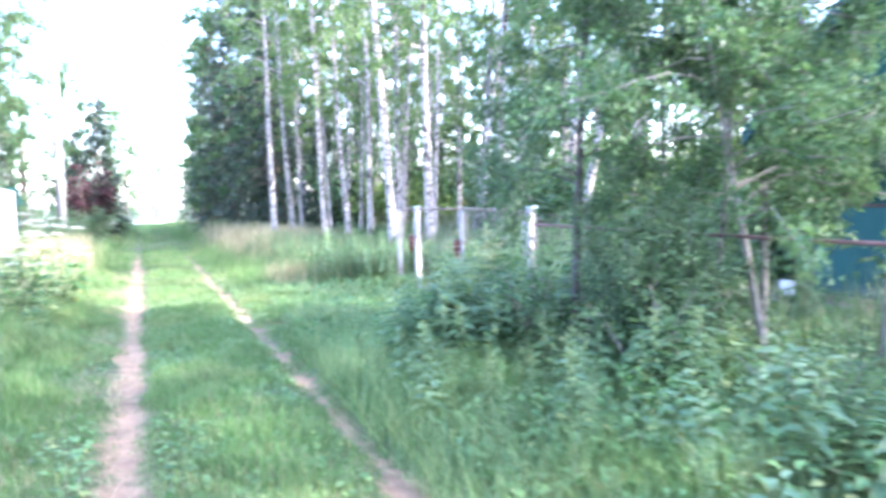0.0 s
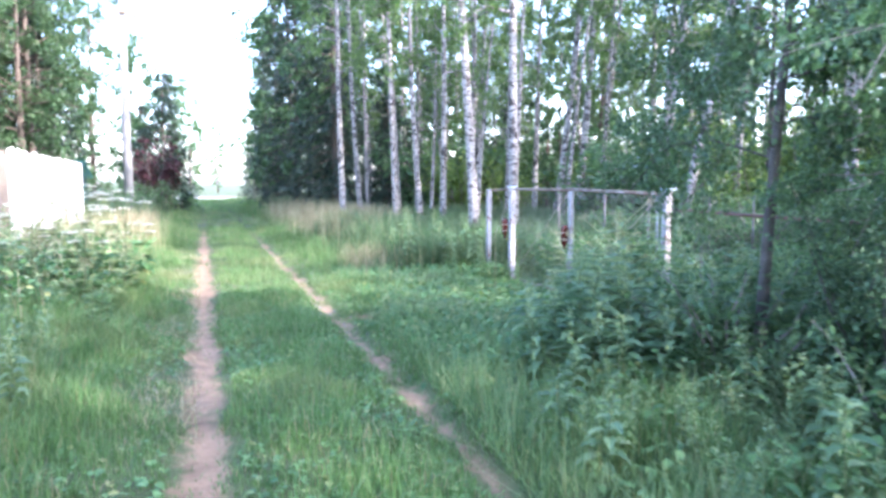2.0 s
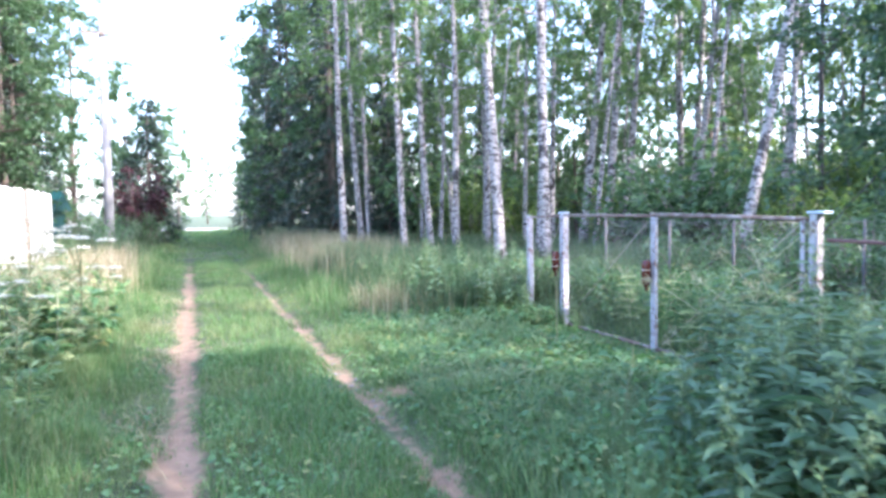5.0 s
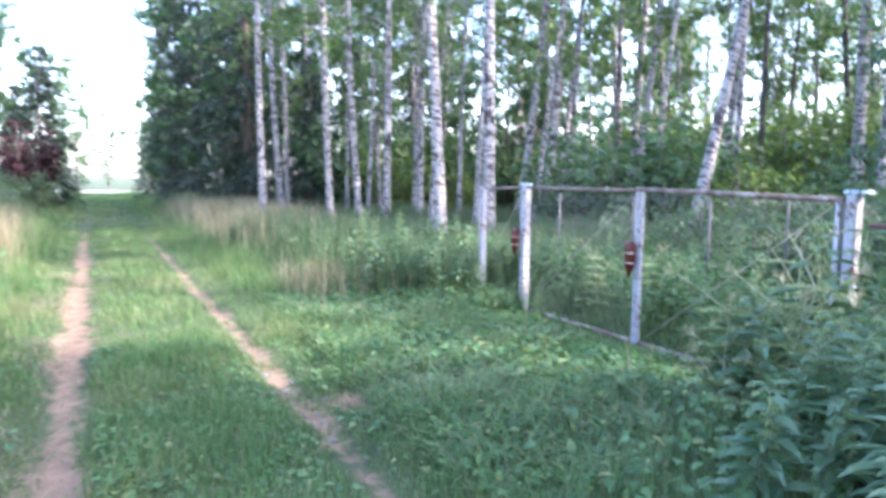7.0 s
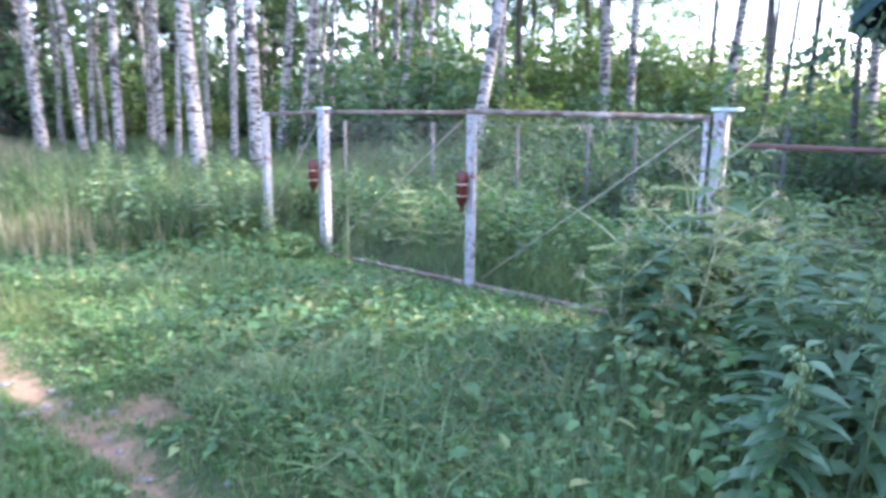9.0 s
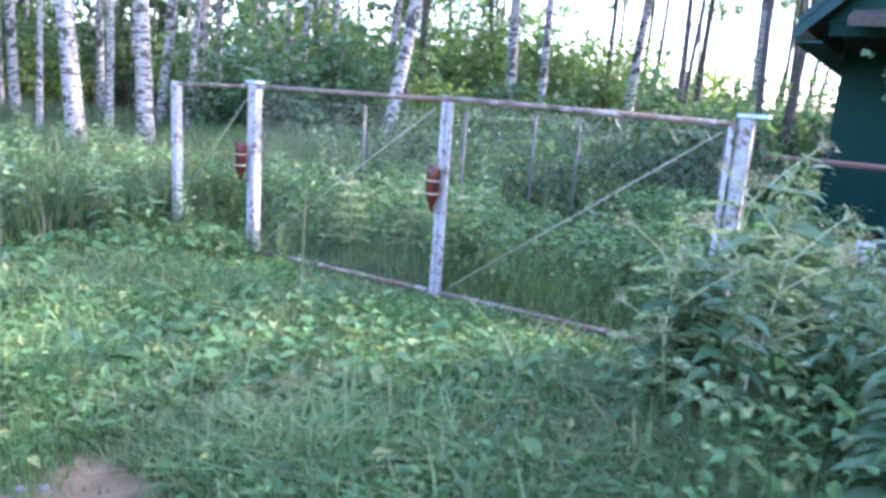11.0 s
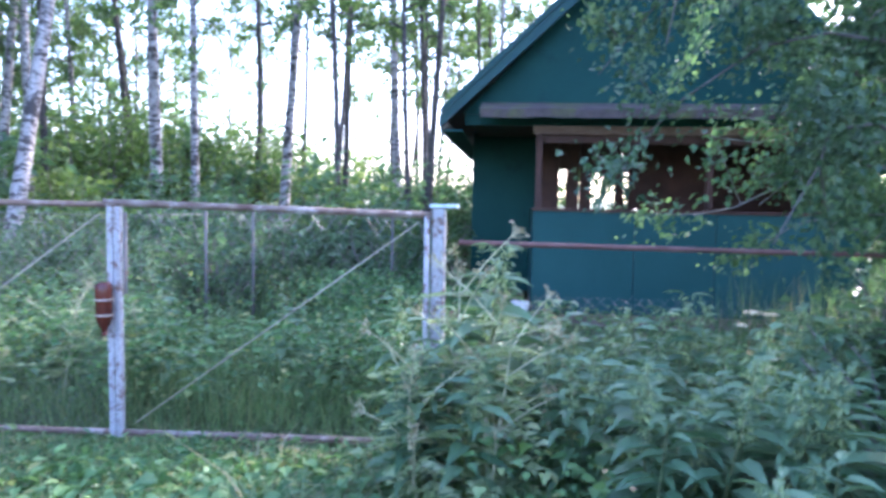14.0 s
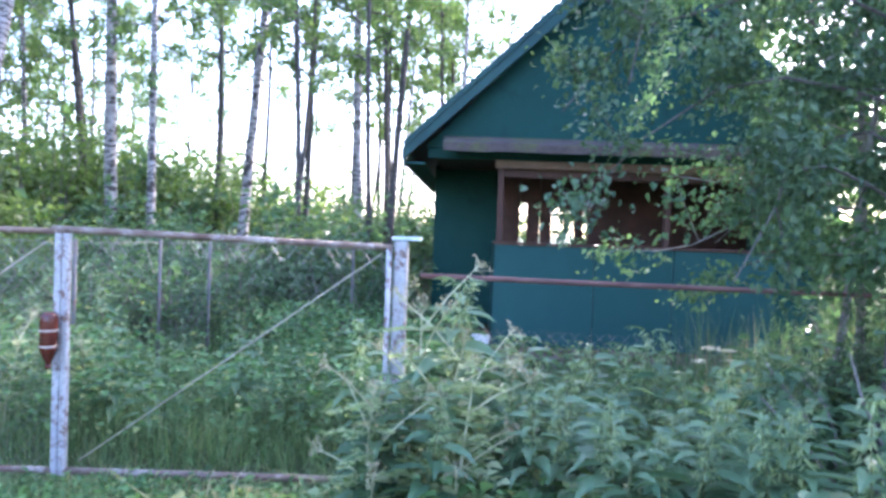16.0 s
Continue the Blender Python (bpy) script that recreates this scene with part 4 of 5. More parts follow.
def build_clutter():
    for i, (x, y, rz, l) in enumerate(((8.3, 6.1, 20, 1.1), (8.5, 6.25, -8, 0.9), (8.2, 5.95, 55, 0.8))):
        ob = part("old_plank", box(Bag(), -l / 2, l / 2, -0.06, 0.06, 0, 0.03), M_OLDWOOD, None)
        ob.matrix_basis = pose(x, y, 0.09 + 0.032 * i, 0, 0, rz)
        tagged(ob, "grey weathered plank lying beside the cabin", "plank", "planks by the cabin")
    bm = bmesh.new()
    bmesh.ops.create_icosphere(bm, subdivisions=3, radius=0.3)
    for v in bm.verts:
        k = 1 + 0.35 * noise.noise(v.co * 5)
        v.co = Vector((v.co.x * k * 1.3, v.co.y * k, max(-0.02, v.co.z * 0.45 * k)))
    me = bpy.data.meshes.new("cloth_heap")
    bm.to_mesh(me)
    bm.free()
    ob = part("cloth_heap", me, M_REDCLOTH, None)
    ob.matrix_basis = pose(8.45, 6.75, 0.12)
    tagged(ob, "crumpled faded red cloth on the ground", "cloth")
    b = hold("bucket", 8.55, 5.95, 0.19)
    tagged(b, "small dented white bucket by the porch", "bucket")
    part("body", tube(Bag(), [(0, 0, 0), (0, 0, 0.02), (0, 0, 0.2), (0, 0, 0.205), (0, 0, 0.05)], [0.085, 0.09, 0.115, 0.108, 0.08], 18), M_WHITEWALL, b, "", True)
    part("handle", tube(Bag(), [(0.11 * math.cos(a), 0.02, 0.19 + 0.09 * math.sin(a)) for a in np.linspace(0, math.pi, 9)], 0.003, 5), M_WIRE, b)
    # pebbles in the right rut
    for i in range(26):
        bm = bmesh.new()
        bmesh.ops.create_icosphere(bm, subdivisions=1, radius=1)
        s = rng.uniform(0.012, 0.034)
        for v in bm.verts:
            v.co = v.co * s * (1 + 0.35 * noise.noise(v.co * 2 + Vector((i, 0, 0))))
            v.co.z *= 0.6
        me = bpy.data.meshes.new("pebble")
        bm.to_mesh(me)
        bm.free()
        y = 8.4 + rng.normal(0, 0.7)
        x = RUT_RIGHT - RUT_LEAN * y + rng.normal(0.02, 0.14)
        ob = part("pebble", me, M_STONE, None)
        ob.matrix_basis = pose(x, y, float(level(x, y)) + s * 0.1, 0, 0, i * 40)
        tagged(ob, "grey pebble lying in the bare wheel rut", "stone", "pebbles in the rut")
    ob = hold("fallen_stick", 3.2, 7.6, 0.11)
    tagged(ob, "pale thin stick lying in the grass", "stick")
    tube_bag = tube(Bag(), [(-0.2, 0.35, 0.0), (0, 0.05, 0.02), (0.15, -0.4, 0.0)], [0.006, 0.006, 0.004], 6)
    part("shaft", tube_bag, M_GREYBARK, ob)


build_clutter()


# ---- left of the lane: fences, pole, far sheds ----
def build_left():
    turn = math.degrees(math.atan2(-0.09, 1.0))
    f = hold("board_fence", -3.25, 12.0, 0, -turn)
    tagged(f, "tall close-boarded fence, pale boards whitened for the sun's glare", "fence")
    meshes = []
    # pale boards, with the overexposed sun on them put into the white colour
    for top in (2.13, 2.15, 2.17, 2.11):
        me = box(Bag(), -0.012, 0.012, 0.004, 0.146, 0.06, top, 0.003).mesh("board", M_WHITEWALL)
        meshes.append(me)
    grey = box(Bag(), -0.012, 0.012, 0.004, 0.146, 0.06, 2.14, 0.003).mesh("board", M_OLDWOOD)
    for i in range(62):
        ob = part("board", grey if i in (37, 38, 39, 40) else meshes[int(rng.integers(0, 4))], M_WHITEWALL, f, "grey weathered board" if i in (37, 38, 39, 40) else "")
        ob.matrix_basis = pose(rng.normal(0, 0.003), i * 0.15, 0, 0, 0, rng.normal(0, 0.6))
    for y in (0.05, 2.4, 4.8, 7.2, 9.2):
        part("fence_post", box(Bag(), -0.13, -0.05, y - 0.04, y + 0.04, -0.2, 2.1), M_OLDWOOD, f)
    for z in (0.5, 1.75):
        part("rail", box(Bag(), -0.05, -0.015, 0.0, 9.3, z, z + 0.08), M_OLDWOOD, f)
    f = hold("picket_fence", -3.02, 9.4, 0, -turn)
    tagged(f, "old grey-pink picket fence beside the boarded one", "fence")
    me = box(Bag(), -0.010, 0.010, -0.035, 0.035, 0.08, 2.05, 0.003).mesh("picket", M_OLDWOOD)
    for i in range(24):
        ob = part("picket", me, M_OLDWOOD, f)
        ob.matrix_basis = pose(0, 0.06 + i * 0.105, rng.normal(0, 0.015), rng.normal(0, 0.6), 0, 0)
    for z in (0.45, 1.62):
        part("rail", box(Bag(), -0.055, -0.014, -0.05, 2.55, z, z + 0.09), M_OLDWOOD, f)
    for y in (0.0, 2.5):
        part("fence_post", box(Bag(), -0.15, -0.06, y - 0.045, y + 0.045, -0.2, 2.0), M_OLDWOOD, f)
    p = hold("utility_pole", -4.45, 32, 0)
    tagged(p, "tall grey utility pole beside the lane", "utility pole")
    part("shaft", tube(Bag(), [(0, 0, -0.2), (0, 0, 4), (0, 0, 9.2)], [0.19, 0.17, 0.12], 14), M_POLE, p, "", True)
    part("crossarm", box(Bag(), -0.7, 0.7, -0.2, -0.11, 8.6, 8.7), M_OLDWOOD, p)
    for x in (-0.6, 0.6):
        part("insulator", tube(Bag(), [(x, -0.155, 8.7), (x, -0.155, 8.75), (x, -0.155, 8.84), (x, -0.155, 8.86)], [0.02, 0.045, 0.045, 0.01], 10), M_WHITEWALL, p, "", True)
    for name, label, x, y, w, d, hh, wallm, roofm, rz in (("teal_shed", "dark teal shed behind the pole", -8.6, 35.8, 3.0, 3.0, 1.9, M_TEAL, M_TEALROOF, 0), ("blue_cabin", "small light blue cabin with pale roof far among birches", 33, 18.2, 5.0, 4.0, 2.0, M_BLUEWALL, M_ROOFING, 20), ("blue_cabin", "far white and blue hut behind the birches", 17.6, 26.2, 3.0, 2.6, 2.1, M_WHITEWALL, M_CAP, 35)):
        h = hold(name, x, y, 0, rz)
        tagged(h, label, "shed")
        part("body", box(Bag(), -w / 2, w / 2, -d / 2, d / 2, 0, hh), wallm, h)
        bag = Bag()
        o = 0.25
        v = [(sx * (w / 2 + o), sy * (d / 2 + o), hh - 0.05) for sx in (-1, 1) for sy in (-1, 1)] + [(-w / 2 - o, 0, hh + 0.8), (w / 2 + o, 0, hh + 0.8)]
        bag.add(v, [(0, 2, 5), (0, 5, 4), (1, 4, 5), (1, 5, 3), (0, 4, 1), (2, 3, 5), (0, 1, 3), (0, 3, 2)])
        part("roof", bag, roofm, h)
        wnd = part("window", box(Bag(), -0.45, 0.45, -d / 2 - 0.02, -d / 2 + 0.01, 0.9, 1.7), M_ROPE, h)
        part("pane", box(Bag(), -0.38, 0.38, -d / 2 - 0.026, -d / 2 - 0.021, 0.97, 1.63, 0.001), M_WIRE, wnd)


build_left()

# ---- weeds ----
def nettle(h, pairs, flowers):
    ob = hold("nettle_plant")
    tagged(ob, "tall green stinging nettle with drooping toothed leaves", "weed", "nettles by the gate")
    path = stem_path(h, rng.uniform(0, 0.12), 0.03, 8, rng.uniform(0, 6))
    part("stem", tube(Bag(), path, np.linspace(0.006, 0.002, 8), 5, False), M_STEM, ob)
    ps, ds, ss, tp, td = [], [], [], [], []
    for i in range(pairs):
        u = 0.25 + 0.75 * i / (pairs - 1)
        c = np.array([np.interp(u, np.linspace(0, 1, 8), path[:, k]) for k in range(3)])
        a = (i % 2) * math.pi / 2 + rng.normal(0, 0.25)
        size = (0.24 * math.sin(math.pi * (0.22 + 0.66 * u)) + 0.02) * rng.uniform(0.85, 1.2)
        for s in (0, math.pi):
            d = np.array([math.cos(a + s), math.sin(a + s), 0.35 - 0.5 * (1 - u)])
            ps.append(c + d * 0.015)
            ds.append(d)
            ss.append(size)
            if flowers and u > 0.68:
                for _ in range(10):
                    tp.append(c + rng.normal(0, 0.012, 3) + d * rng.uniform(0, 0.05))
                    td.append(d * 0.5 + [0, 0, -0.9] + rng.normal(0, 0.25, 3))
    bag = Bag()
    big_leaves(bag, np.array(ps), np.array(ds), np.array(ss))
    part("foliage", bag, M_NETTLE, ob)
    if tp:
        bag = Bag()
        leaves(bag, np.array(tp), np.array(td), 0.045, 0.10, 0.02)
        tagged(part("inflorescence", bag, M_TASSEL, ob, "pale green hanging flower tassels"), kind="stuff")
    return ob


def mugwort(h, pairs):
    """A leafy weed with many small narrow leaves."""
    ob = hold("mugwort_plant")
    tagged(ob, "leafy green verge weed with narrow leaves", "weed", "leafy weeds on the verge")
    stems, ps, ds, ss = Bag(), [], [], []
    for k in range(3):
        path = stem_path(h * rng.uniform(0.75, 1.05), rng.uniform(0.05, 0.3), 0.03, 7, k * 2.1 + rng.uniform(0, 1))
        tube(stems, path, np.linspace(0.005, 0.002, 7), 4, False)
        for i in range(pairs):
            u = 0.15 + 0.87 * i / (pairs - 1)
            c = np.array([np.interp(u, np.linspace(0, 1, 7), path[:, q]) for q in range(3)])
            for s in range(3):
                a = rng.uniform(0, 6.28)
                ps.append(c)
                ds.append([math.cos(a), math.sin(a), rng.uniform(-0.2, 0.7)])
                ss.append(0.12 * (1.1 - 0.6 * u) * rng.uniform(0.7, 1.3))
    bag = Bag()
    leaves(bag, np.array(ps), np.array(ds), np.array(ss), 0.17, 0.06)
    tagged(part("stemwork", stems, M_STEM, ob), kind="stuff")
    part("foliage", bag, M_MUGWORT, ob)
    return ob


def pale_weed(h):
    """A tall hogweed gone to seed: few long stalks, dry heads at their ends, cut leaves low down."""
    ob = hold("pale_branching_weed")
    tagged(ob, "tall pale hogweed gone to seed with cut leaves", "weed", "pale weeds by the gate")
    stems, bag, heads = Bag(), Bag(), Bag()
    path = stem_path(h, 0.10, 0.04, 8, rng.uniform(0, 6))
    tube(stems, path, np.linspace(0.011, 0.004, 8), 6, False)
    ends = [(path[-1], np.array([0, 0, 1.0]))]
    for i in range(6):
        u = 0.25 + 0.68 * i / 5
        c = np.array([np.interp(u, np.linspace(0, 1, 8), path[:, k]) for k in range(3)])
        a = i * 2.4 + rng.normal(0, 0.3)
        d = unit(np.array([math.cos(a), math.sin(a), rng.uniform(0.5, 1.1)]))
        e = c + d * rng.uniform(0.28, 0.55)
        tube(stems, [c, (c + e) / 2 + [0, 0, 0.02], e], [0.006, 0.005, 0.003], 5, False)
        ends.append((e, d))
        # cut leaves: a drooping midrib with pairs of lobes
        for la in a + np.array([0.5, 2.2, 4.0, 5.3]) + rng.normal(0, 0.4, 4):
            ld = np.array([math.cos(la), math.sin(la), 0.25])
            size = rng.uniform(0.14, 0.26) * (1.25 - 0.7 * u)
            t = np.linspace(0.15, 1, 6)[:, None]
            rib = c + ld * size * 1.3 * t - np.array([0, 0, 0.35]) * size * t ** 2
            tube(stems, rib, np.linspace(0.004, 0.0015, 6), 4, False)
            across = unit(np.cross(ld, [0, 0, 1.0]))
            for side in (-1, 1):
                leaves(bag, rib, ld * 0.8 + across * side + rng.normal(0, 0.15, (6, 3)), size * np.linspace(0.62, 0.34, 6), 0.24)
            leaves(bag, rib[-1:], [ld], size * 0.5, 0.3)
    for e, d in ends:
        n = 11
        tips = e + unit(d + rng.normal(0, 0.55, (n, 3))) * rng.uniform(0.05, 0.10, (n, 1))
        for q in tips:
            tube(stems, [e, q], [0.002, 0.0012], 3, False)
        p = np.repeat(tips, 4, 0) + rng.normal(0, 0.010, (n * 4, 3))
        leaves(heads, p, rng.normal(0, 1, (n * 4, 3)), 0.022 * rng.uniform(0.6, 1.3, n * 4), 0.3, 0.0)
    tagged(part("stemwork", stems, M_DRYSTEM, ob), kind="stuff")
    tagged(part("inflorescence", heads, M_SEED, ob, "dry straw-brown seed heads"), kind="stuff")
    part("foliage", bag, M_PALE, ob)
    return ob


def umbel_plant(h, heads, size):
    ob = hold("umbel_flower")
    tagged(ob, "tall weed with flat white flower umbels", "weed", "white umbel flowers on the verge")
    stems, fl, lf = Bag(), Bag(), Bag()
    path = stem_path(h, 0.03, 0.03, 6, rng.uniform(0, 6))
    tube(stems, path, np.linspace(0.011, 0.005, 6), 6, False)
    for i in range(heads):
        u = 1.0 if i == 0 else rng.uniform(0.55, 0.85)
        c = np.array([np.interp(u, np.linspace(0, 1, 6), path[:, k]) for k in range(3)])
        a = rng.uniform(0, 6.28)
        e = c + (np.array([math.cos(a) * 0.22, math.sin(a) * 0.22, 0.26 + 0.1 * rng.random()]) if i else np.array([0, 0, 0.05]))
        tube(stems, [c, e], [0.006, 0.004], 5, False)
        r = size * (1.0 if i == 0 else 0.7)
        m = 26
        ang, rad = rng.uniform(0, 6.28, m), r * np.sqrt(rng.random(m))
        tips = e + np.stack([np.cos(ang) * rad, np.sin(ang) * rad, 0.07 - 0.25 * rad ** 2 / r], 1)
        for t in tips[::2]:
            tube(stems, [e, t], [0.0025, 0.0015], 3, False)
        p = np.repeat(tips, 7, 0) + rng.normal(0, 0.016, (m * 7, 3)) * [1, 1, 0.3]
        leaves(fl, p, rng.normal(0, 1, (m * 7, 3)) * [1, 1, 0.2], 0.017, 0.45, 0.0)
    for i in range(7):
        u = rng.uniform(0.1, 0.6)
        c = np.array([np.interp(u, np.linspace(0, 1, 6), path[:, k]) for k in range(3)])
        a = rng.uniform(0, 6.28)
        d = np.array([math.cos(a), math.sin(a), 0.25])
        tube(stems, [c, c + d * 0.2], [0.005, 0.003], 4, False)
        w = rng.normal(0, 1, (9, 3)) * [1, 1, 0.3]
        big_leaves(lf, c + d * 0.2 * np.linspace(0.5, 1.1, 9)[:, None], w + d, 0.16, 0.3)
    tagged(part("stemwork", stems, M_STEM, ob), kind="stuff")
    tagged(part("inflorescence", fl, M_UMBEL, ob, "flat white flower heads"), kind="stuff")
    part("foliage", lf, M_COVER, ob)
    return ob


def dock_plant(n, size, mat, name, label):
    """A low rosette of long broad leaves on short stalks."""
    ob = hold(name)
    tagged(ob, label, "weed", "low weeds before the gate")
    a = np.arange(n) * 2.4 + rng.normal(0, 0.3, n)
    up = rng.uniform(0.15, 0.9, n)
    d = np.stack([np.cos(a), np.sin(a), up], 1)
    stems, bag = Bag(), Bag()
    base = unit(d) * rng.uniform(0.05, 0.14, (n, 1))
    for q in base:
        tube(stems, [(0, 0, -0.01), q], [0.004, 0.003], 4, False)
    big_leaves(bag, base, d * [1, 1, 0.6], size * rng.uniform(0.7, 1.25, n), 0.19)
    tagged(part("stemwork", stems, M_STEM, ob), kind="stuff")
    part("foliage", bag, mat, ob)
    return ob


def plant_weeds():
    r = random.Random(11)
    kinds = [nettle(h, p, f) for h, p, f in ((1.05, 13, True), (0.9, 12, False), (1.2, 15, True), (0.75, 10, False), (1.0, 13, True))]
    spots = []
    fine = []
    while len(spots) < 120 or len(fine) < 80:
        x, y = r.uniform(2.0, 4.55), r.uniform(-0.8, 6.6)
        edge = 2.25 + 0.35 * math.sin(y * 1.3) + (0.55 if y > 5.6 else 0.0)
        if x < edge or (y > 5.9 and x < 3.5):
            continue
        lot = (fine if r.random() < 0.8 else spots) if y < 3.9 else (spots if r.random() < 0.8 else fine)
        if len(lot) < (120 if lot is spots else 80):
            lot.append((x, y, r.uniform(0.75, 1.1) * (0.78 + 0.16 * (x - 2)) * (0.74 if y < 3.9 else 0.84), r.uniform(0, 360), r.uniform(-6, 6), r.uniform(-6, 6)))
    for x, y, s in ((4.05, 6.08, 1.25), (4.0, 5.86, 1.12), (4.35, 6.2, 1.05), (4.2, 5.75, 0.85), (3.3, 5.45, 0.88), (2.9, 5.0, 0.9), (2.75, 4.6, 0.92), (3.0, 4.2, 0.95), (3.1, 5.1, 0.9), (4.9, 6.2, 0.8), (5.2, 6.5, 0.75)):
        spots.append((x, y, s, r.uniform(0, 360), r.uniform(-5, 5), r.uniform(-5, 5)))
    for x, y, s in ((2.65, 5.05, 0.85), (2.7, 4.75, 0.9), (2.85, 4.4, 0.95), (2.6, 5.35, 0.75), (2.95, 4.9, 0.9), (3.05, 5.5, 0.85), (2.6, 4.5, 0.9), (3.2, 4.55, 0.95)):
        spots.append((x, y, s, r.uniform(0, 360), r.uniform(-5, 5), r.uniform(-5, 5)))
    for i in range(34):
        fine.append((r.uniform(2.5, 5.2), r.uniform(11.0, 13.6), r.uniform(0.6, 0.95), r.uniform(0, 360), r.uniform(-8, 8), r.uniform(-8, 8)))
    for i in range(8):
        fine.append((r.uniform(4.2, 4.62), r.uniform(9.85, 10.9), r.uniform(0.3, 0.5), r.uniform(0, 360), r.uniform(-8, 8), r.uniform(-8, 8)))
    for i in range(26):
        fine.append((r.uniform(5.4, 8.3), r.uniform(2.6, 6.4), r.uniform(0.2, 0.36), r.uniform(0, 360), r.uniform(-6, 6), r.uniform(-6, 6)))
    for i in range(50):
        (spots if i % 2 else fine).append((r.uniform(2.9, 6.4), r.uniform(11.2, 14.5), r.uniform(0.6, 0.95), r.uniform(0, 360), r.uniform(-6, 6), r.uniform(-6, 6)))
    for i in range(48):
        y = r.uniform(2.5, 13)
        (spots if i % 3 == 0 else fine).append((r.uniform(-2.6, -1.4) - 0.05 * y, y, r.uniform(0.7, 1.1), r.uniform(0, 360), r.uniform(-6, 6), r.uniform(-6, 6)))
    for i in range(44):
        fine.append((r.uniform(4.95, 7.4), r.uniform(6.8, 11.2), r.uniform(0.4, 0.75), r.uniform(0, 360), r.uniform(-8, 8), r.uniform(-8, 8)))
    for i in range(18):
        fine.append((r.uniform(-2.9, -1.25), r.uniform(7.2, 11.2), r.uniform(0.8, 1.2), r.uniform(0, 360), r.uniform(-8, 8), r.uniform(-8, 8)))
    for i in range(22):
        fine.append((r.uniform(-2.9, -1.5), r.uniform(9.4, 11.8), r.uniform(0.9, 1.25), r.uniform(0, 360), r.uniform(-8, 8), r.uniform(-8, 8)))
    for i in range(80):
        x, y = r.uniform(-3.0, -1.0), r.uniform(1.6, 9.0)
        (spots if i % 2 else fine).append((x - 0.05 * y, y, r.uniform(0.75, 1.05) * (0.45 + 0.35 * (-x - 0.8)), r.uniform(0, 360), r.uniform(-6, 6), r.uniform(-6, 6)))
    for i in range(24):
        spots.append((r.uniform(5.0, 7.6), r.uniform(7.2, 12.5), r.uniform(0.5, 0.85), r.uniform(0, 360), r.uniform(-6, 6), r.uniform(-6, 6)))
    for i in range(9):
        fine.append((r.uniform(4.95, 5.9), r.uniform(9.0, 10.3), r.uniform(0.65, 0.9), r.uniform(0, 360), r.uniform(-8, 8), r.uniform(-8, 8)))
    spread_out(kinds, spots)
    spread_out([mugwort(h, p) for h, p in ((0.95, 16), (1.1, 18), (0.8, 14), (1.0, 17))], fine)
    spread_out([pale_weed(1.15), pale_weed(1.0), pale_weed(0.95)], [(3.75, 6.4, 1.0, 0, 4, 0), (3.8, 6.2, 1.0, 90, -3, 4), (3.55, 6.45, 0.85, 200, 5, -8), (3.5, 6.15, 0.8, 20, 5, 5), (5.3, 9.4, 0.7, 40, 0, 0), (5.6, 9.0, 0.7, 140, 0, 0), (5.1, 9.9, 0.65, 240, 0, 0), (-1.5, 9.5, 0.9, 40, 0, 0), (-1.8, 8.7, 0.95, 80, 0, 0), (-2.1, 10.2, 1.0, 140, 0, 0), (-1.4, 10.5, 0.8, 200, 0, 0), (-2.5, 9.4, 1.0, 260, 0, 0)])
    spots = [(-1.35, 9.9, 1.1), (-1.65, 9.3, 1.05), (-1.9, 10.3, 1.15), (-1.55, 8.5, 0.9), (-2.2, 9.1, 1.1), (-1.3, 10.6, 0.85), (-1.75, 11.2, 1.0), (-2.6, 9.4, 1.0), (-2.9, 8.6, 1.05), (-2.5, 9.9, 0.85), (-2.3, 8.4, 0.7), (-2.5, 11.0, 0.9), (3.66, 11.7, 0.4), (6.0, 4.2, 0.62)]
    spread_out([umbel_plant(1.25, 5, 0.13), umbel_plant(1.1, 4, 0.11)], [(x, y, s, r.uniform(0, 360), 0, 0) for x, y, s in spots])

    spread_out([dock_plant(13, 0.30, M_NETTLE, "dock_plant", "low blue-green dock with long drooping leaves"), dock_plant(11, 0.24, M_NETTLE, "dock_plant", "low blue-green dock with long drooping leaves")],
               [(2.16, 9.05, 1.0, 0, 0, 0), (2.5, 10.2, 0.8, 60, 0, 0), (3.0, 8.7, 0.7, 130, 0, 0), (2.0, 7.3, 0.7, 200, 0, 0), (1.95, 6.6, 0.65, 20, 0, 0), (3.2, 7.4, 0.6, 280, 0, 0), (2.9, 11.4, 0.9, 310, 0, 0)])
    # low weeds at the sun patch: its brightness is put into the pale leaves
    spread_out([dock_plant(16, 0.20, M_PALE, "sun_patch_weed", "low broad-leaved weed, yellow-green for the sun patch on it")],
               [(2.22, 8.3, 1.0, 0, 0, 0), (2.4, 8.15, 0.9, 70, 0, 0), (2.02, 8.4, 0.8, 150, 0, 0), (2.6, 8.3, 0.7, 250, 0, 0), (2.3, 8.6, 0.65, 300, 0, 0)])


plant_weeds()
for ob, m in later:
    ob.matrix_basis = m


# ---- grass and ground cover ----
def scatter(n, x0, x1, y0, y1):
    return rng.uniform(x0, x1, n), rng.uniform(y0, y1, n)


def stuff(name, bag, mat, label, category):
    tagged(part(name, bag, mat, None), label, category, kind="stuff")


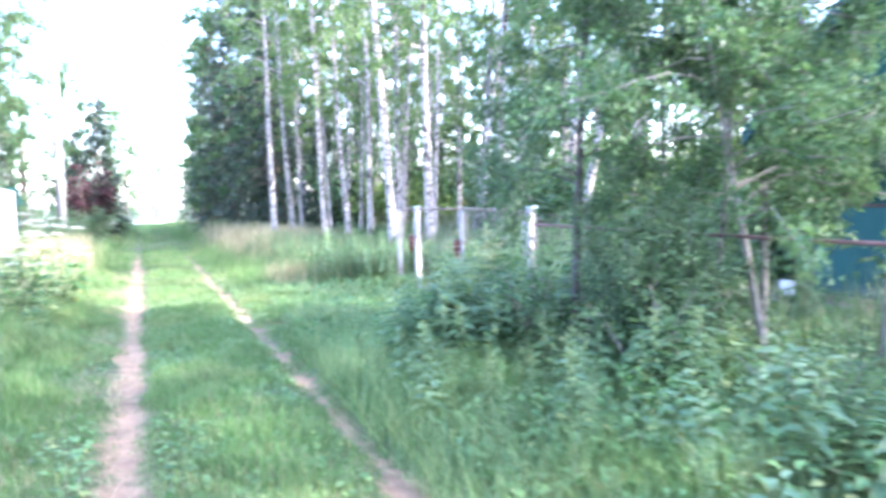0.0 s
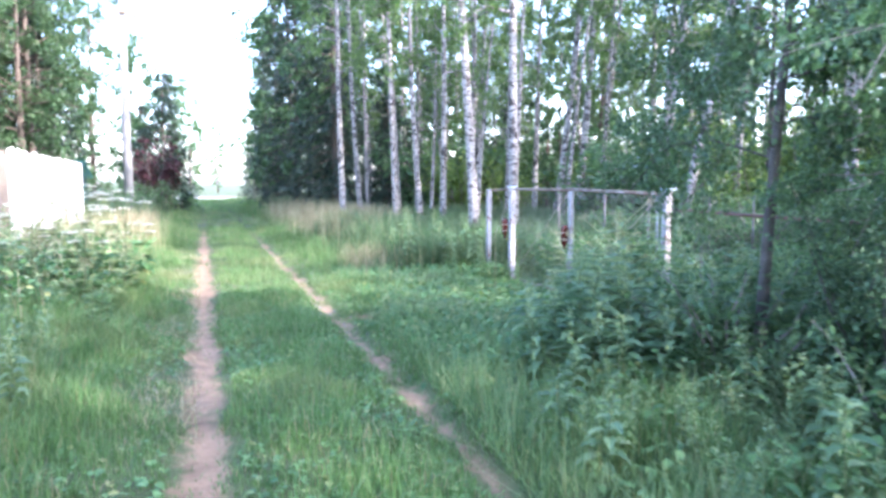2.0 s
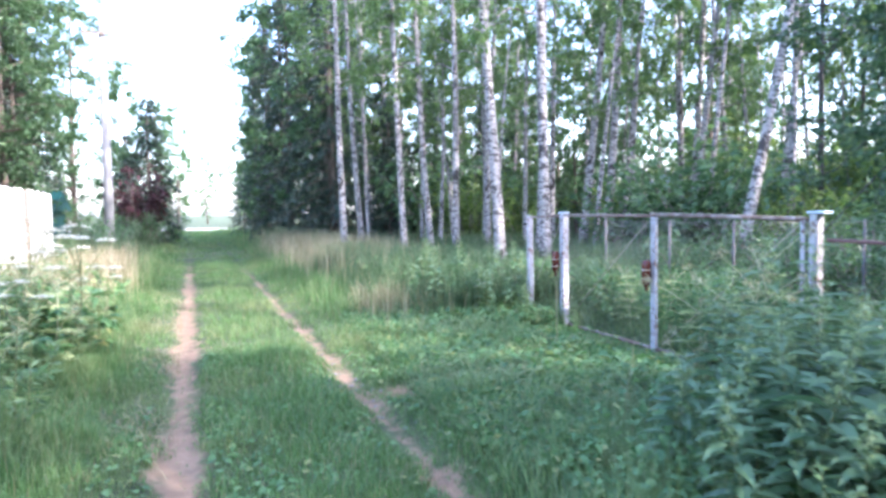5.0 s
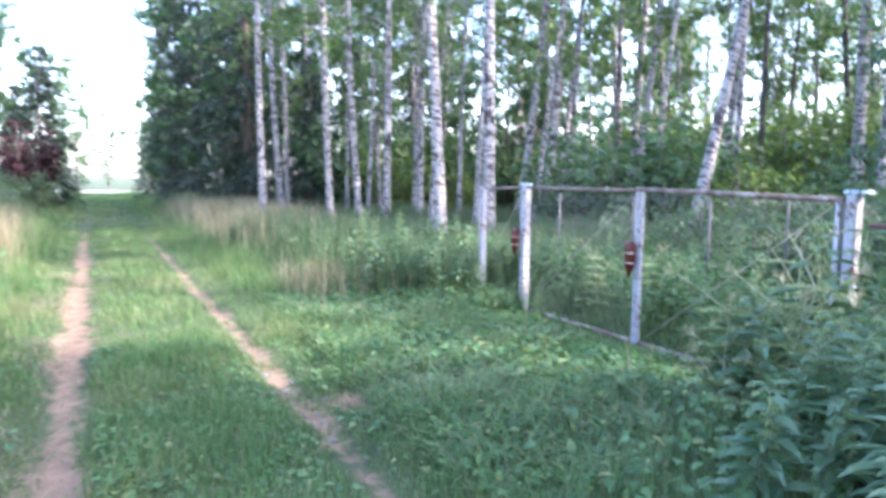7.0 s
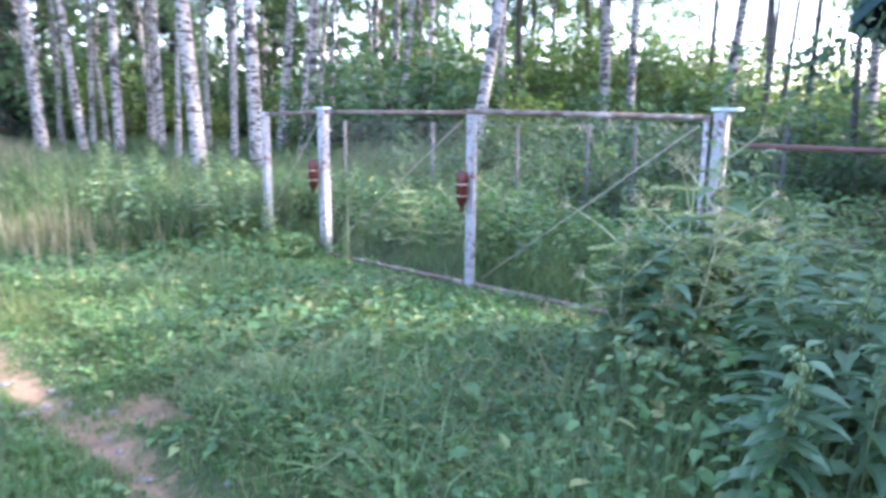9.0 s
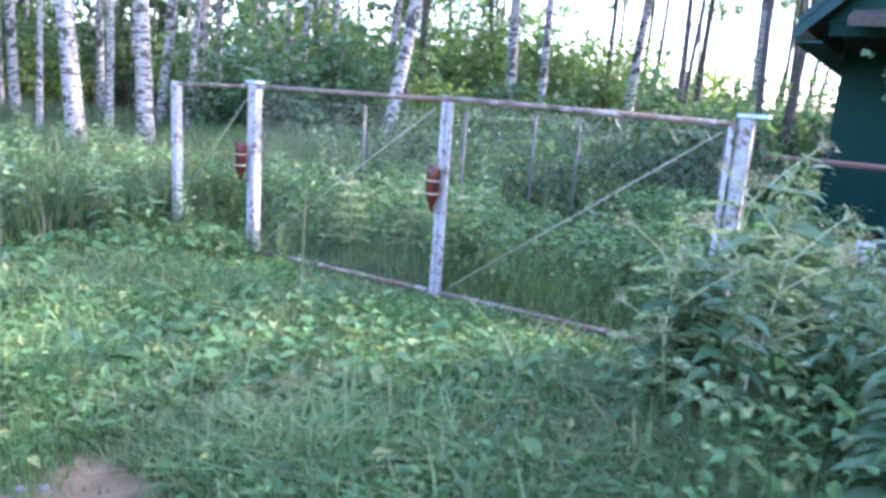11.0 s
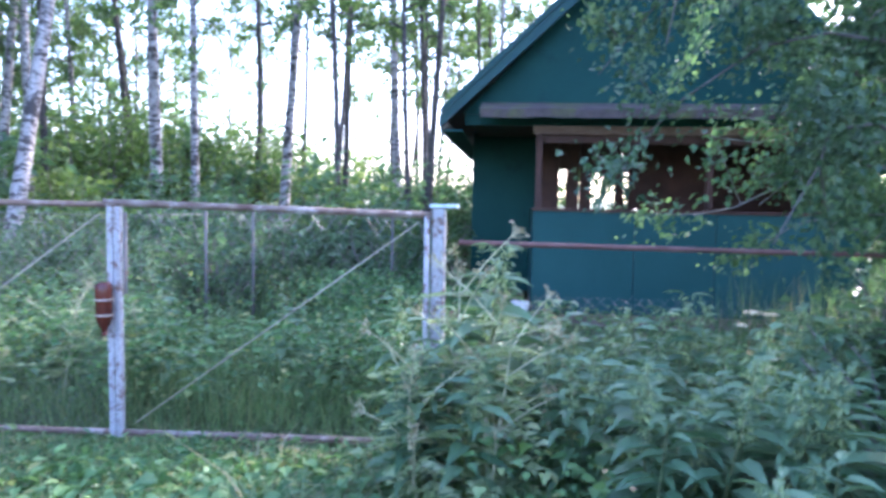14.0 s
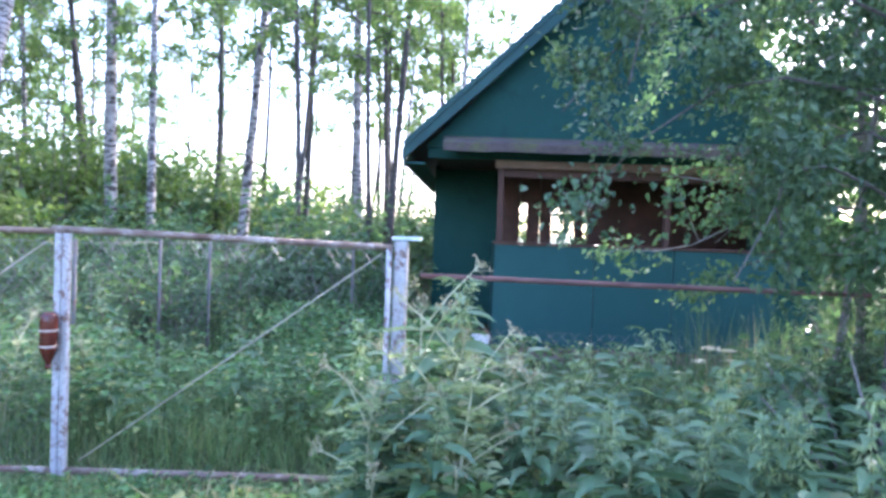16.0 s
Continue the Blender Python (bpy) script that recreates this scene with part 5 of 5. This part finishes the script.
def lay_grass():
    # short grass on the lane, thinning out in the ruts
    bag = Bag()
    for n, x0, x1, y0, y1, w, tall, bends in ((125000, -2.4, 2.9, 0.8, 10.5, 0.0065, 1.0, True), (16000, -2.4, 2.9, -4, 0.8, 0.009, 1.0, False), (60000, -2.6, 2.9, 10.5, 26, 0.012, 1.1, False), (42000, -5, 4, 26, 75, 0.035, 0.8, False)):
        x, y = scatter(n, x0, x1, y0, y1)
        g = rut_gap(x, y) + 0.09 * waves(x, y, 6.0) + 0.06 * waves(x, y, 1.4) + np.maximum((y - 20) * 0.03, 0)
        k = rng.random(n) < np.clip(g * 9.0, 0.05, 1)
        x, y, g = x[k], y[k], g[k]
        h = (0.035 + 0.055 * np.clip(g * 2.2, 0, 1)) * rng.uniform(0.5, 1.5, len(x)) * (1 + 0.45 * waves(x, y, 2.3) + 0.35 * waves(x + 3, y, 7.0)) * tall
        verge = np.clip((np.abs(x - 0.85 + RUT_LEAN * y) - 1.15) / 0.8, 0, 1)
        h = h * (1 + 2.2 * verge * np.where((x > 1.2) & (y > 5.3) & (y < 12), 0.1, 1.0))
        blades(bag, x, y, level(x, y) - 0.005, h, w, 0.55, bends)
    stuff("lane_grass", bag, M_GRASS, "short trodden green grass on the lane", "grass")
    # mown and trampled patch before the gate, plot behind it
    bag = Bag()
    for n, x0, x1, y0, y1, lo, hi in ((62000, 1.7, 4.5, 5.8, 12.0, 0.03, 0.17), (7000, 1.8, 4.5, 5.8, 12.0, 0.08, 0.26), (40000, 4.6, 9.5, 6.0, 13.5, 0.08, 0.32), (11000, 4.8, 8.3, 0, 6, 0.10, 0.26), (26000, 1.6, 4.7, -2, 6.2, 0.12, 0.45), (22000, -4.5, -1.3, 0, 14, 0.12, 0.5)):
        x, y = scatter(n, x0, x1, y0, y1)
        low = np.where((x > 3.5) & (x < 4.75) & (y > 6.7) & (y < 10.6), 0.35, 1.0)
        blades(bag, x, y, level(x, y) - 0.01, rng.uniform(lo, hi, n) * (1 + 0.3 * waves(x, y, 1.9) + 0.35 * waves(x, y + 4, 6.3)) * low, 0.014 if n == 7000 else 0.009, 1.3 if y0 == 5.8 else 0.8, x1 < 4.6)
    stuff("meadow_grass", bag, M_MEADOW, "lush uneven meadow grass before and behind the gate", "grass")
    # tall dark grass along the grove
    bag = Bag()
    for n, x0, x1, y0, y1, w in ((66000, 2.2, 9, 11.6, 24, 0.014), (30000, 1.8, 10, 24, 50, 0.03), (40000, 8, 34, 8, 30, 0.03), (26000, -9, -1.6, 7, 50, 0.022), (12000, 6, 18, -6, 4, 0.02), (8000, -8, -1.9, -4, 8, 0.016)):
        x, y = scatter(n, x0, x1, y0, y1)
        k = (rng.random(n) < np.clip((np.abs(x - 0.9 + RUT_LEAN * y) - 1.7 + 0.25 * waves(x, y, 1.2)) * 1.3, 0, 1)) & ~((x > 8.3) & (x < 15) & (y > 1.6) & (y < 6.9))
        x, y = x[k], y[k]
        ramp = np.clip((np.abs(x - 0.9 + RUT_LEAN * y) - 1.5) / 1.6, 0.2, 1)
        blades(bag, x, y, level(x, y) - 0.02, rng.uniform(0.45, 0.95, len(x)) * ramp * (1 + 0.2 * waves(x, y, 0.9)), w, 0.5, w < 0.015)
    stuff("tall_grass", bag, M_TALL, "tall dark green grass at the edge of the grove", "grass")
    bag = Bag()
    for n, cx, cy, sx, sy in ((4500, 3.3, 23, 0.9, 3.4), (800, 2.6, 12.6, 0.35, 0.5), (5000, -2.6, 14.5, 0.35, 3.2), (2500, 3.0, 31, 0.9, 4)):
        x, y = rng.normal(cx, sx, n), rng.normal(cy, sy, n)
        k = np.abs(x - 0.9 + RUT_LEAN * y) > 1.6
        x, y = x[k], y[k]
        blades(bag, x, y, level(x, y), rng.uniform(0.5, 1.15, len(x)) * (0.5 if cy < 11 or cy == 12.6 else 1), 0.012, 0.2, True)
    x, y = scatter(9000, 1.8, 4.4, 6.0, 11.5)
    k = waves(x + 5, y, 2.6) + rng.normal(0, 0.3, len(x)) > 0.35
    blades(bag, x[k], y[k], level(x[k], y[k]), rng.uniform(0.04, 0.20, k.sum()), 0.007, 1.5, True)
    x, y = scatter(15000, -1.15, 0.12, 1.0, 16)
    x = x - RUT_LEAN * y
    k = (waves(x, y, 2.1) + rng.normal(0, 0.3, len(x)) > -0.1) & (rut_gap(x, y) > -0.04)
    blades(bag, x[k], y[k], level(x[k], y[k]), rng.uniform(0.02, 0.09, k.sum()), 0.006, 1.6, True)
    stuff("dry_grass", bag, M_DRY, "dry straw-coloured grass on the sunny verge", "grass")
    # broad leaves low over the ground
    bag = Bag()
    for n, x0, x1, y0, y1, lo, hi, s in ((4200, 1.75, 4.5, 6.0, 12.4, 0.05, 0.20, 0.085), (24000, 4.8, 9.2, 6.0, 13.5, 0.05, 0.7, 0.055), (13000, 1.9, 4.6, -1.5, 6.3, 0.06, 0.5, 0.065), (6000, 4.6, 8.8, 0, 6, 0.06, 0.32, 0.06), (9000, -4.8, -1.5, 1, 15, 0.08, 0.85, 0.09), (3500, 2.5, 8, 11.5, 24, 0.2, 0.7, 0.07), (5000, -0.4, 1.7, 1.0, 10, 0.03, 0.13, 0.055), (3000, -2.2, 0.0, 1.0, 10, 0.03, 0.14, 0.06)):
        x, y = scatter(n, x0, x1, y0, y1)
        k = (waves(x, y, 1.6) + rng.normal(0, 0.4, n) > -0.25) & (rut_gap(x, y) > 0.12) & ~((x > 3.85) & (x < 4.75) & (y > 6.7) & (y < 10.2))
        x, y = x[k], y[k]
        u = rng.random(len(x)) ** 0.6
        d = rng.normal(0, 1, (len(x), 3)) * [1, 1, 0.25]
        ramp = np.clip((np.abs(x - 0.9 + RUT_LEAN * y) - 0.9) / 1.3, 0.3, 1)
        place = np.stack([x, y, level(x, y) + (lo + (hi - lo) * u) * ramp], 1)
        if x0 > 4.5 or x0 < -4 or y0 > 11:
            leaves(bag, place, d, s * rng.uniform(0.6, 1.4, len(x)), 0.34)
        else:
            big_leaves(bag, place, d, s * rng.uniform(0.6, 1.4, len(x)), 0.34)
    x, y = scatter(20000, 1.7, 4.55, 5.7, 12.2)
    k = (rut_gap(x, y) > 0.08) & (waves(x + 2, y, 2.4) + rng.normal(0, 0.5, len(x)) > -0.5)
    x, y = x[k], y[k]
    leaves(bag, np.stack([x, y, level(x, y) + rng.uniform(0.02, 0.14, len(x)) * np.where(x > 3.85, 0.5, 1)], 1), rng.normal(0, 1, (len(x), 3)) * [1, 1, 0.5], rng.uniform(0.03, 0.085, len(x)), 0.22)
    stuff("ground_cover", bag, M_COVER, "low broad-leaved weeds covering the ground", "weeds")


lay_grass()
